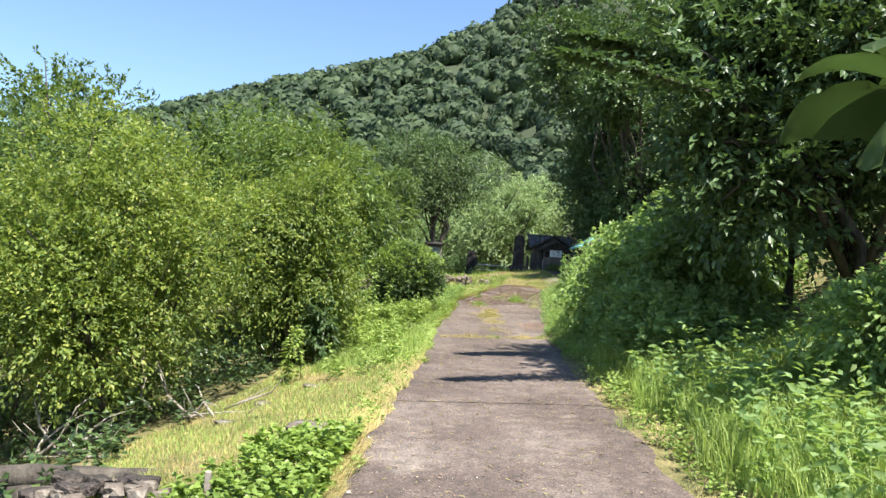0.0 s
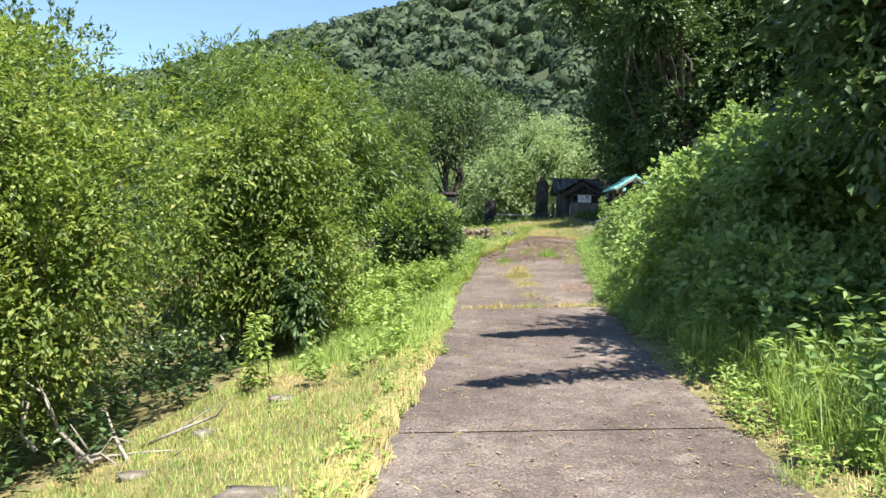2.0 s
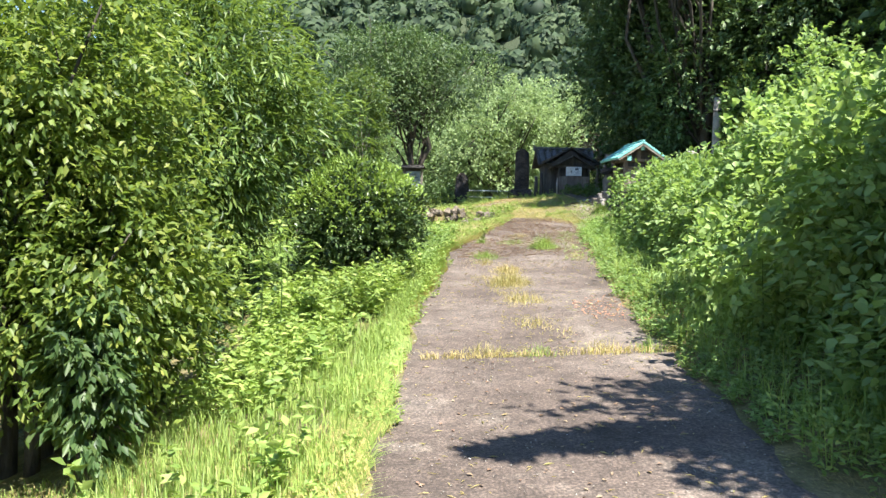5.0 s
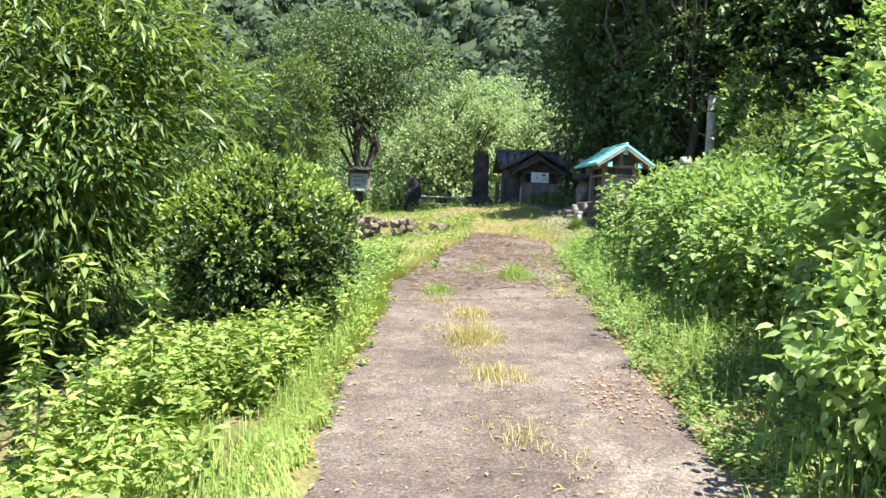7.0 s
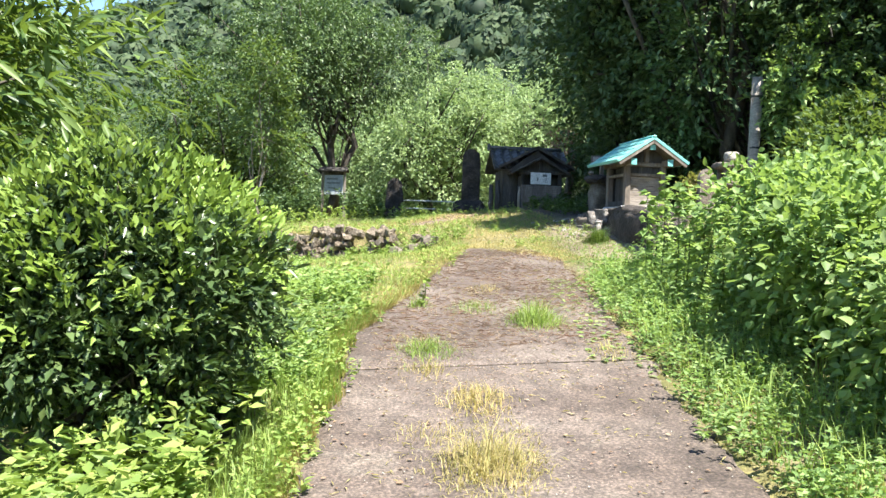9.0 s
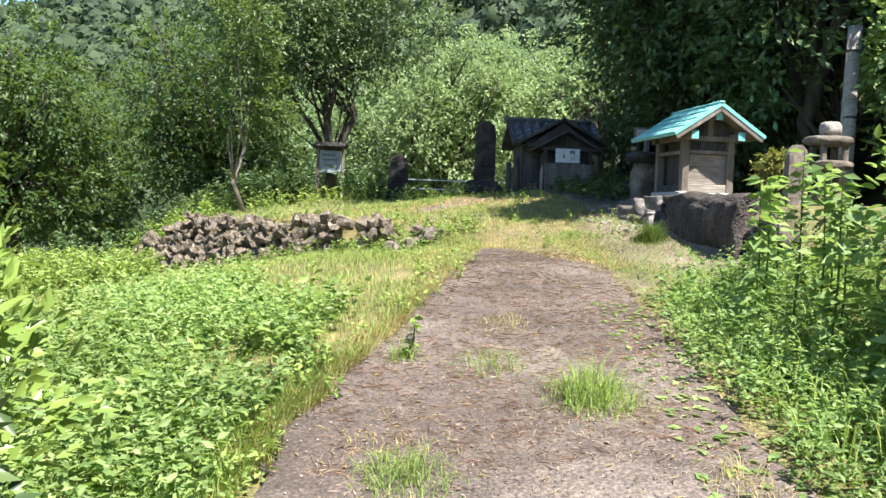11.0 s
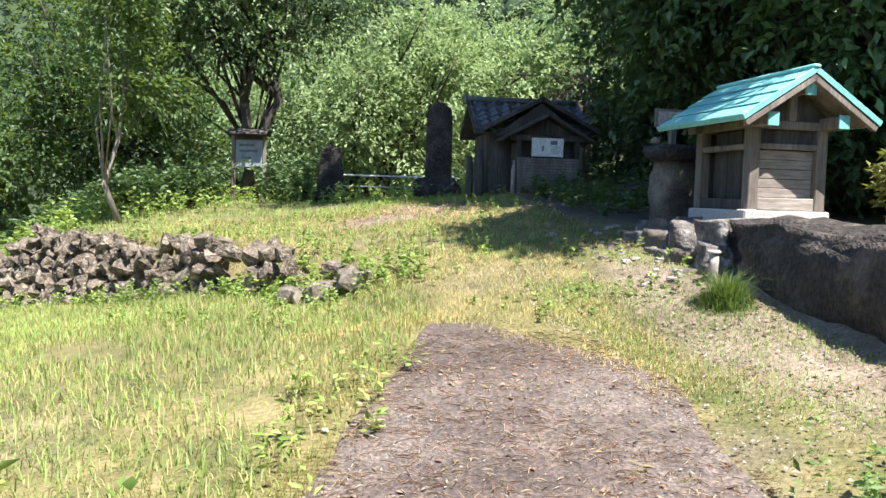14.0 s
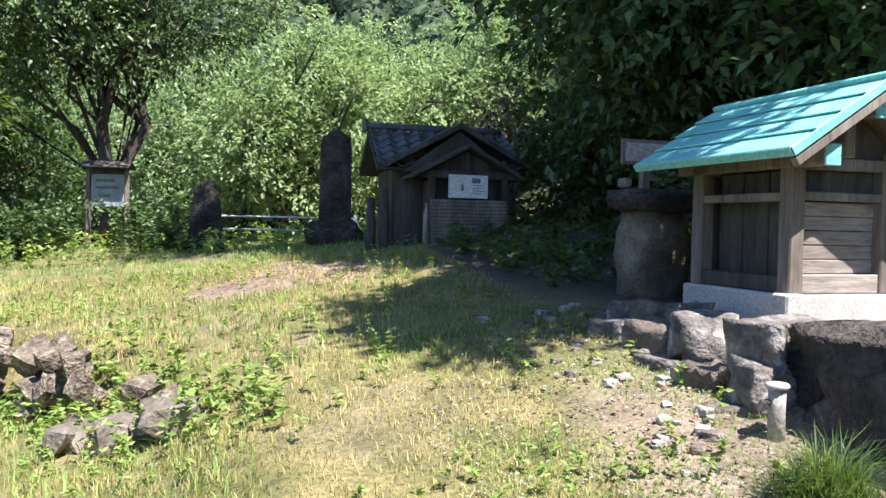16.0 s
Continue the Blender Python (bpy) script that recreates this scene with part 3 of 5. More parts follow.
    for x, z in ((cx - 0.30, 0.80), (cx + 0.30, 0.80), (cx, 1.04)):
        part("beam", boxed(x - 0.04, f + 0.04, z - 0.04, x + 0.04, 0.027, z + 0.04, 0.005), WOOD_OLD, top)
        part("beam_cap", boxed(x - 0.046, f + 0.022, z - 0.055, x + 0.046, f + 0.038, z + 0.05, 0.004), TEAL, top, "teal metal beam cap")


# ---- tiled hut ----


def gable_roof(top, cx, half, apex, drop, y0, y1, thick, material, name):
    """Two slabs that meet at a ridge running along y."""
    a = math.degrees(math.atan2(drop, half))
    run = math.hypot(half, drop)
    for s in (-1, 1):
        bm = bmesh.new()
        box(bm, min(0, s * run), y0, -thick, max(0, s * run), y1, 0, 0.006, pose(cx, 0, apex, 0, a * s, 0))
        part(name, bm, material, top)


def make_hut():
    z0 = 2.70
    top = empty("prayer_hut", pose(-0.09, 0, z0), "small dark wooden hut with a tiled roof and a notice", "hut")
    part("body", boxed(3.76, 30.75, -0.05, 5.06, 31.75, 1.10, 0.01), WOOD_DARK, top, "dark weathered board walls")
    for i in range(9):
        x = 3.765 + i * 0.145
        part("wall_board", boxed(x, 30.728 + 0.004 * (i % 2), 0.0, x + 0.138, 30.752, 1.09, 0.004), WOOD_DARK, top)
    for i in range(6):
        y = 30.76 + i * 0.165
        part("wall_board", boxed(3.742 + 0.004 * (i % 2), y, 0.0, 3.763, y + 0.158, 1.09, 0.004), WOOD_DARK, top)
    # porch
    for x in (4.08, 4.93):
        part("porch_post", boxed(x, 30.32, -0.05, x + 0.07, 30.39, 1.02, 0.006), WOOD_DARK, top)
    part("porch_side", boxed(4.09, 30.40, 0.0, 4.12, 30.72, 0.95, 0.004), WOOD_DARK, top)
    part("porch_side", boxed(4.96, 30.40, 0.0, 4.99, 30.72, 0.95, 0.004), WOOD_DARK, top)
    part("porch_beam", boxed(4.0, 30.31, 0.98, 5.1, 30.38, 1.06, 0.006), WOOD_DARK, top)
    part("porch_back", boxed(4.12, 30.55, 0.0, 4.96, 30.58, 1.05, 0.004), WOOD_DARK, top)
    bm = bmesh.new()
    vs = [bm.verts.new(p) for p in ((4.02, 30.40, 1.06), (5.06, 30.40, 1.06), (4.53, 30.40, 1.30), (4.02, 30.43, 1.06), (5.06, 30.43, 1.06), (4.53, 30.43, 1.30))]
    for q in ((0, 1, 2), (5, 4, 3), (0, 3, 4, 1), (1, 4, 5, 2), (2, 5, 3, 0)):
        bm.faces.new([vs[i] for i in q])
    part("porch_gable", bm, WOOD_DARK, top)
    part("porch_strut", boxed(4.49, 30.33, 1.07, 4.57, 30.39, 1.28, 0.006), WOOD_DARK, top)
    gable_roof(top, 4.50, 0.66, 1.36, 0.36, 30.16, 30.9, 0.04, WOOD_DARK, "porch_roof")
    # leaning corrugated door panel with horizontal ribs
    for i in range(17):
        k = i / 16
        part("rib", boxed(4.08, -0.012, -0.019, 4.98, 0.012, 0.019, 0.008, m=pose(0, 30.18 + 0.10 * k, 0.08 + 0.64 * k, -9, 0, 0)), WOOD_OLD, top)
    part("panel_backing", boxed(4.09, 0.012, 0.0, 4.97, 0.024, 0.69, 0.002, m=pose(0, 30.20, 0.05, -9, 0, 0)), WOOD_DARK, top)
    # notices
    n1 = part("notice", boxed(4.29, 30.295, 0.76, 4.75, 30.303, 1.02, 0.001), PAPER, top, "white paper notice")
    part("print", boxed(4.30, 30.290, 0.775, 4.302, 30.294, 1.01, 0), INK, n1)
    part("print", boxed(4.56, 30.290, 0.93, 4.66, 30.2945, 0.985, 0), INK, n1)
    for i in range(4):
        part("print", boxed(4.57, 30.290, 0.90 - i * 0.03, 4.57 + 0.13 - 0.02 * (i % 2), 30.2945, 0.906 - i * 0.03, 0), INK, n1)
    part("print", boxed(4.44, 30.290, 0.84, 4.465, 30.2945, 0.91, 0), INK, n1)
    # main roof: ridge along x
    rz, ez, y_r, y_e = 1.57, 1.10, 31.25, 30.55
    a = math.degrees(math.atan2(rz - ez, y_r - y_e))
    run = math.hypot(rz - ez, y_r - y_e)
    for s, turn in ((-1, a), (1, -a)):
        m = pose(0, y_r, rz, turn, 0, 0)
        bm = bmesh.new()
        box(bm, 3.52, min(0, s * run), -0.05, 5.2, max(0, s * run), -0.012, 0.006, m)
        part("roof_deck", bm, WOOD_DARK, top)
        for i in range(9):
            x = 3.53 + i * 0.19
            for j in range(6):
                bm = bmesh.new()
                vs = []
                p0, p1 = run * j / 6, run * (j + 1) / 6 + 0.02
                for q, lift in ((p0, 0.0), (p1, 0.018)):
                    for t in range(7):
                        u = t / 6
                        vs.append(bm.verts.new((x + 0.19 * u, s * q, lift + 0.035 * math.cos(2 * math.pi * u) * (1 if abs(u - 0.5) > 0.25 else 0.5) + 0.01)))
                for t in range(6):
                    bm.faces.new((vs[t], vs[t + 1], vs[t + 8], vs[t + 7]))
                bmesh.ops.recalc_face_normals(bm, faces=bm.faces)
                r = bmesh.ops.solidify(bm, geom=bm.faces[:], thickness=0.014)
                bmesh.ops.transform(bm, matrix=m, verts=bm.verts)
                part("roof_tile", bm, TILE, top)
    part("ridge_cap", boxed(3.5, y_r - 0.06, rz + 0.02, 5.2, y_r + 0.06, rz + 0.10, 0.02), TILE, top)
    part("ridge_end", boxed(3.46, y_r - 0.07, rz - 0.02, 3.52, y_r + 0.07, rz + 0.14, 0.02), TILE, top)
    gable_roof(top, 4.47, 0.86, 1.62, 0.46, 30.42, 31.2, 0.06, WOOD_DARK, "gable_roof")
    bm = bmesh.new()
    vs = [bm.verts.new(p) for p in ((3.8, 30.5, 1.05), (5.14, 30.5, 1.05), (4.47, 30.5, 1.53), (3.8, 30.53, 1.05), (5.14, 30.53, 1.05), (4.47, 30.53, 1.53))]
    for q in ((0, 1, 2), (5, 4, 3), (0, 3, 4, 1), (1, 4, 5, 2), (2, 5, 3, 0)):
        bm.faces.new([vs[i] for i in q])
    part("gable_panel", bm, WOOD_DARK, top)


# ---- stone monuments, fence, board ----


def slab_bm(w, d, h, taper, seed, round_top=0.5, rough=0.02):
    """An upright stone slab with a rounded head and uneven faces."""
    bm = bmesh.new()
    nx, nz = 6, 12
    for side in (-1, 1):
        for j in range(nz + 1):
            for i in range(nx + 1):
                u, v = i / nx * 2 - 1, j / nz
                half = w / 2 * (1 - taper * v)
                k = max(0.0, (v - (1 - round_top * w / h)) / (round_top * w / h)) if h > 0 else 0
                half *= math.sqrt(max(0.05, 1 - 0.9 * k * k))
                n = noise.noise(Vector((u * 2 + seed, v * 5, side * 3))) * rough
                bm.verts.new((u * half + n, side * d / 2 * (1 - 0.3 * abs(u) ** 4) * (1 - 0.3 * v) + n, v * h))
    bm.verts.ensure_lookup_table()
    m = (nx + 1) * (nz + 1)
    for s in range(2):
        for j in range(nz):
            for i in range(nx):
                q = [s * m + j * (nx + 1) + i + o for o in (0, 1, nx + 2, nx + 1)]
                bm.faces.new([bm.verts[k] for k in q])
    rim = [j * (nx + 1) for j in range(nz + 1)] + [nz * (nx + 1) + i for i in range(1, nx + 1)] + [j * (nx + 1) + nx for j in range(nz - 1, -1, -1)]
    for a, b in zip(rim, rim[1:]):
        bm.faces.new([bm.verts[k] for k in (a, b, b + m, a + m)])
    bmesh.ops.recalc_face_normals(bm, faces=bm.faces)
    return bm


def make_monuments():
    g = ground_z(3.3, 33.5)
    t = empty("stone_monument", pose(3.32, 33.5, g, 0, 0, -6), "tall dark carved memorial stone on a stone pedestal", "monument")
    bm = bmesh.new()
    rock(bm, (0, 0, 0.16), (0.46, 0.3, 0.22), 4, 0.2, 3)
    part("pedestal", bm, STONE_DARK, t, smooth=True)
    part("slab", bm := slab_bm(0.48, 0.2, 1.38, 0.08, 2.0, 0.4), STONE_DARK, t).location = (0, 0, 0.3)
    for i in range(6):
        part("carved_line", boxed(-0.045 + 0.02 * (i % 2), -0.103, 0.55 + i * 0.15, 0.05 + 0.01 * (i % 3), -0.088, 0.63 + i * 0.15, 0.008), STONE_DARK, t, "weathered carved character")
    t = empty("stone_monument", pose(1.42, 35.2, ground_z(1.42, 35.2), 0, 0, 5), "squat dark memorial stone wider at its foot", "monument")
    bm = bmesh.new()
    rock(bm, (0, 0, 0.1), (0.36, 0.25, 0.16), 9, 0.2, 3)
    part("pedestal", bm, STONE_DARK, t, smooth=True)
    part("slab", slab_bm(0.56, 0.2, 1.02, 0.32, 6.0, 0.4, 0.03), STONE_DARK, t).location = (0, 0, 0.18)
    # capped standing stone behind the shrine
    t = empty("capped_stone", pose(4.75, 26.75, 2.64, 0, 0, 4), "pale boulder-like standing stone under a flat rough capstone", "monument")
    bm = bmesh.new()
    rock(bm, (0, 0, 0.32), (0.27, 0.2, 0.42), 12, 0.12, 3)
    part("standing_stone", bm, STONE, t, smooth=True)
    bm = bmesh.new()
    rock(bm, (0, 0, 0.72), (0.36, 0.26, 0.085), 15, 0.2, 3)
    part("capstone", bm, STONE_DARK, t, smooth=True)
    bm = bmesh.new()
    rock(bm, (-0.24, 0, 0.83), (0.05, 0.05, 0.04), 3, 0.1, 2)
    part("pebble", bm, STONE, t, smooth=True)
    # rounded stone and lantern on the platform
    t = empty("round_headed_stone", pose(5.28, 23.75, 2.68, 0, 0, 8), "round-headed brownish memorial stone", "monument")
    part("slab", slab_bm(0.24, 0.14, 0.66, 0.05, 8.0, 0.6, 0.012), STONE, t)
    t = empty("stone_lantern", pose(5.66, 23.8, 2.66), "old squat stone lantern with a round top", "lantern")
    bm = bmesh.new()
    rock(bm, (0, 0, 0.11), (0.19, 0.18, 0.14), 21, 0.15, 3)
    part("base", bm, STONE, t, smooth=True)
    bm = bmesh.new()
    rod(bm, [(0, 0, 0.18), (0, 0, 0.3), (0, 0, 0.44)], [0.13, 0.11, 0.12], 12)
    part("shaft", bm, STONE, t, smooth=True)
    bm = bmesh.new()
    rock(bm, (0, 0, 0.48), (0.25, 0.22, 0.06), 23, 0.15, 3)
    part("shelf", bm, STONE, t, smooth=True)
    for x, y in ((-0.12, -0.1), (0.12, -0.1), (0.12, 0.1), (-0.12, 0.1)):
        part("firebox_pillar", boxed(x - 0.03, y - 0.03, 0.52, x + 0.03, y + 0.03, 0.70, 0.012), STONE, t)
    bm = bmesh.new()
    rock(bm, (0, 0, 0.74), (0.24, 0.21, 0.065), 26, 0.12, 3)
    part("roof", bm, STONE, t, smooth=True)
    bm = bmesh.new()
    rock(bm, (0, 0, 0.87), (0.11, 0.11, 0.085), 28, 0.06, 3)
    part("finial", bm, STONE_PALE, t, smooth=True)


def make_fence():
    f = empty("pipe_fence", pose(0, 0, 0), "white-painted two-rail pipe fence along the terrace", "fence")
    xs = [1.3, 4.0, 6.4]
    for x in xs:
        z = ground_z(x, 36.2)
        part("post", boxed(x - 0.03, 36.17, z - 0.2, x + 0.03, 36.23, 3.29, 0.012), WHITE_PAINT, f)
    for a, b in zip(xs, xs[1:]):
        for z in (3.23, 3.0):
            bm = bmesh.new()
            rod(bm, [(a + 0.025, 36.2, z), (b - 0.025, 36.2, z)], [0.017, 0.017], 10)
            part("rail", bm, WHITE_PAINT, f)
    bm = bmesh.new()
    rod(bm, [(4.05, 36.1, 3.24), (3.98, 36.0, 2.7)], [0.025, 0.025], 8)
    part("brace", bm, WHITE_PAINT, f)


def make_board():
    g = ground_z(-0.35, 37.0)
    t = empty("notice_board", pose(-0.33, 36.9, g, 0, 0, -8), "small roofed outdoor notice board with a pale panel", "notice board")
    part("panel", boxed(-0.28, -0.02, 0.78, 0.28, 0.02, 1.36, 0.006), PANEL, t, "pale grey-blue panel, toned darker for the shade on it")
    for i, (a, b, z) in enumerate(((-0.2, 0.12, 1.22), (-0.2, 0.18, 1.1), (-0.15, 0.05, 0.95))):
        part("print", boxed(a, -0.028, z, b, -0.022, z + 0.05, 0), INK, t)
    for x in (-0.33, 0.33):
        part("post", boxed(x - 0.035, -0.035, -0.15, x + 0.035, 0.035, 1.45, 0.006), WOOD_OLD, t)
    part("frame_rail", boxed(-0.295, -0.03, 1.365, 0.295, 0.03, 1.45, 0.006), WOOD_DARK, t)
    for s in (-1, 1):
        bm = bmesh.new()
        box(bm, -0.42, min(0, s * 0.3), -0.03, 0.42, max(0, s * 0.3), 0.0, 0.005, pose(0, 0, 1.60, -24 * s, 0, 0))
        part("roof_board", bm, WOOD_DARK, t)
    # small framed sign behind the shrine
    t = empty("framed_sign", pose(4.75, 26.9, 2.65, 0, 0, 4), "small framed sign on a post behind the shrine", "sign")
    part("post", boxed(-0.03, -0.03, -0.05, 0.03, 0.03, 0.98, 0.005), WOOD_OLD, t)
    part("frame", boxed(-0.22, -0.05, 0.96, 0.22, -0.031, 1.14, 0.006), WOOD_OLD, t)
    part("face", boxed(-0.19, -0.058, 0.985, 0.19, -0.052, 1.115, 0.002), STONE_PALE, t)


def make_posts():
    # standpipe by the platform
    z = ground_z(3.94, 24.35)
    t = empty("standpipe", pose(3.94, 24.35, z), "short pale concrete standpipe with a flat cap", "standpipe")
    bm = bmesh.new()
    rod(bm, [(0, 0, -0.05), (0, 0, 0.1), (0, 0, 0.19)], [0.034, 0.032, 0.033], 14)
    part("shaft", bm, STONE_PALE, t, smooth=True)
    bm = bmesh.new()
    rod(bm, [(0, 0, 0.191), (0, 0, 0.203), (0, 0, 0.214)], [0.04, 0.046, 0.04], 16)
    part("cap", bm, CONCRETE, t, smooth=True)
    bm = bmesh.new()
    rod(bm, [(-0.036, 0, 0.14), (-0.065, 0, 0.14), (-0.08, 0, 0.11)], [0.014, 0.014, 0.012], 8)
    part("tap", bm, IRON, t)
    # old grey pole on the bank
    t = empty("old_pole", pose(6.6, 25.0, ground_z(6.6, 25.0)), "weathered grey wooden pole cut off at the top", "pole")
    bm = bmesh.new()
    rod(bm, [(0, 0, -0.2), (0.0, 0, 1.0), (0.02, 0, 2.22)], [0.095, 0.09, 0.085], 12)
    part("shaft", bm, WOOD_GREY, t, smooth=True)
    for h in (1.1, 1.9):
        bm = bmesh.new()
        rod(bm, [(0.01, 0, h), (0.012, 0, h + 0.03)], [0.098, 0.098], 12)
        part("band", bm, IRON, t)
    # dark stakes beside the hut
    for x, y, h in ((3.40, 30.75, 0.62), (3.55, 30.7, 0.7)):
        t = empty("stake", pose(x, y, ground_z(x, y)), "dark weathered wooden stake beside the hut", "stake", "stakes beside the hut")
        bm = bmesh.new()
        rod(bm, [(0, 0, -0.1), (0.01, 0, h * 0.5), (0, 0.01, h)], [0.06, 0.055, 0.045], 8)
        part("shaft", bm, WOOD_DARK, t, smooth=True)
    t = empty("bottle", pose(3.98, 30.42, ground_z(3.98, 30.42)), "pale clear bottle standing beside the hut", "bottle")
    bm = bmesh.new()
    rod(bm, [(0, 0, 0), (0, 0, 0.34), (0, 0, 0.40), (0, 0, 0.47)], [0.035, 0.035, 0.014, 0.014], 12)
    part("body", bm, STONE_PALE, t, smooth=True)
    t = empty("marker_post", pose(-1.42, 5.3, ground_z(-1.42, 5.3)), "short wooden marker post in the weeds", "post")
    part("shaft", boxed(-0.02, -0.02, -0.1, 0.02, 0.02, 0.22, 0.005), WOOD_GREY, t)


def make_rocks():
    rng = random.Random(8)
    # platform edge: great dark boulders, then smaller piled stones
    for k, (x, y, z, s) in enumerate([(4.42, 23.55, 2.33, (0.5, 1.42, 0.68)), (4.55, 22.3, 2.22, (0.44, 0.62, 0.5)), (4.38, 24.5, 2.44, (0.24, 0.3, 0.38)), (4.75, 21.7, 2.12, (0.44, 0.5, 0.42)),
                                      (5.35, 21.4, 2.2, (0.55, 0.4, 0.45)), (6.1, 21.35, 2.25, (0.5, 0.4, 0.42)), (4.22, 22.55, 2.06, (0.22, 0.3, 0.2)), (4.1, 22.0, 1.98, (0.26, 0.22, 0.12))]):
        stone_thing("boulder", x, y, z, s, 31 + k, STONE_DARK, "great dark boulder edging the shrine platform", "boulder", "platform boulders", sub=4, rough=0.4 if k else 0.5, boxy=0.72 if k else 0.55)
    for k, (x, y, z, r) in enumerate([(4.25, 24.75, 2.62, 0.17), (4.46, 24.60, 2.65, 0.15), (4.12, 24.95, 2.42, 0.17), (4.2, 25.25, 2.6, 0.17), (4.08, 25.3, 2.38, 0.16), (4.18, 25.6, 2.52, 0.16),
                                      (4.05, 25.7, 2.36, 0.14), (4.14, 25.95, 2.5, 0.15), (3.98, 24.72, 2.32, 0.13), (4.7, 24.55, 2.62, 0.13), (4.9, 24.5, 2.64, 0.14), (4.2, 26.25, 2.48, 0.15), (4.02, 26.05, 2.38, 0.13), (3.98, 25.0, 2.26, 0.12), (3.94, 25.25, 2.28, 0.11), (4.0, 25.5, 2.27, 0.13), (4.28, 25.5, 2.66, 0.13), (4.3, 25.9, 2.64, 0.12), (3.9, 25.75, 2.3, 0.1), (4.1, 24.66, 2.5, 0.13), (4.36, 24.86, 2.68, 0.11), (4.06, 24.78, 2.24, 0.12), (4.28, 26.1, 2.62, 0.12)]):
        stone_thing("edge_stone", x, y, z, (r * 1.55, r * 1.4, r * 1.25), 71 + k, STONE if k % 3 == 2 else STONE_LICHEN, "rough grey stone with pale lichen piled under the shrine", "stone", "stones under the shrine", rng.uniform(0, 90), 3, 0.52, 0.58)
    # rubble at the foot
    for k in range(60):
        x, y = rng.uniform(3.45, 4.1), rng.uniform(24.2, 26.8)
        r = rng.uniform(0.018, 0.05)
        stone_thing("rubble_stone", x, y, ground_z(x, y) + r * 0.25, (r * 1.3, r, r * 0.6), 200 + k, STONE_PALE if k % 2 else STONE, "small pale rubble stone in the grass", "stone", "rubble by the platform", rng.uniform(0, 180), 2, 0.5, 0.55)
    # stone heap beside the lane
    for k in range(60):
        a, q = rng.uniform(0, 6.28), rng.random() ** 0.6
        x, y = -2.45 + 0.72 * q * math.cos(a), 5.55 + 0.5 * q * math.sin(a)
        r = rng.uniform(0.05, 0.12)
        z = ground_z(x, y) + 0.04 + 0.22 * (1 - q)
        stone_thing("heap_stone", x, y, z, (r * 1.25, r, r * 0.75), 300 + k, STONE if k % 3 else STONE_DARK, "rough brown stone in a heap beside the lane", "stone", "stone heap", rng.uniform(0, 180), 2, 0.5, 0.6)
    for k, (x, y) in enumerate([(-3.0, 6.15), (-2.7, 6.3)]):
        t = empty("fallen_log", pose(x, y, ground_z(x, y) + 0.1, 0, 0, 8 + 10 * k), "weathered grey fallen log beside the stone heap", "log", "logs by the stone heap")
        bm = bmesh.new()
        rod(bm, [(-0.9, 0, 0), (-0.3, 0.03, 0.02), (0.3, 0, 0), (0.75, 0.02, 0.01)], [0.09, 0.1, 0.095, 0.08], 10)
        part("trunk", bm, BARK, t, smooth=True)
    # broken concrete in the verge
    for k, (x, y, sx, sy) in enumerate([(-0.95, 7.2, 0.4, 0.3), (-1.42, 9.75, 0.2, 0.12), (-2.1, 8.3, 0.17, 0.1), (-1.9, 9.1, 0.12, 0.1)]):
        stone_thing("broken_slab", x, y, ground_z(x, y) - 0.005, (sx, sy, 0.05), 400 + k, STONE, "broken pale concrete slab sunk in the verge", "slab", "broken slabs in the verge", 20 * k, 3, 0.45, 0.6)
    for k, (x, y, r) in enumerate([(1.62, 25.8, 0.17), (1.35, 26.05, 0.17), (1.1, 26.2, 0.15)]):
        stone_thing("wall_end_stone", x, y, ground_z(x, y) + r * 0.45, (r * 1.2, r, r * 0.8), 420 + k, STONE, "large brown stone at the end of the terrace wall", "stone", "", 30 * k, 2, 0.5, 0.6)
    # dark stones in the shade between hut and shrine
    for k in range(12):
        x, y = rng.uniform(4.6, 6.0), rng.uniform(27.2, 29.5)
        r = rng.uniform(0.08, 0.22)
        stone_thing("mossy_stone", x, y, ground_z(x, y) + r * 0.3, (r * 1.3, r, r * 0.8), 440 + k, STONE_DARK, "dark mossy stone in the shade", "stone", "stones between hut and shrine", rng.uniform(0, 180), 2)


def make_branches():
    rng = np.random.default_rng(77)
    for x, y, n, label in ((-3.5, 8.0, 14, "tangle of bleached dead branches under the shrubs"), (-2.6, 8.9, 8, "few dead grey branches in the undergrowth")):
        t = empty("brush_pile", pose(x, y, ground_z(x, y)), label, "brushwood")
        for k in range(n):
            a = rng.uniform(0, 2 * math.pi)
            p = Vector((rng.uniform(-0.5, 0.5), rng.uniform(-0.3, 0.3), rng.uniform(0, 0.1)))
            d = Vector((math.cos(a), 0.5 * math.sin(a), rng.uniform(0.1, 0.9))) * rng.uniform(0.4, 0.9)
            bm = bmesh.new()
            q = [p, p + d * 0.4 + Vector(rng.normal(0, 0.04, 3)), p + d * 0.75 + Vector(rng.normal(0, 0.05, 3)), p + d]
            rod(bm, q, [0.018, 0.014, 0.009, 0.003], 5)
            e = Vector(rng.normal(0, 0.2, 3))
            rod(bm, [q[1], q[1] + e * 0.6 + d * 0.15, q[1] + e + d * 0.35], [0.009, 0.006, 0.002], 5)
            part("branch", bm, BARK_PALE, t, smooth=True)


make_terrace_wall()
make_shrine()
make_hut()
make_monuments()
make_fence()
make_board()
make_posts()
make_rocks()
make_branches()


# ---- wooded mountain ----


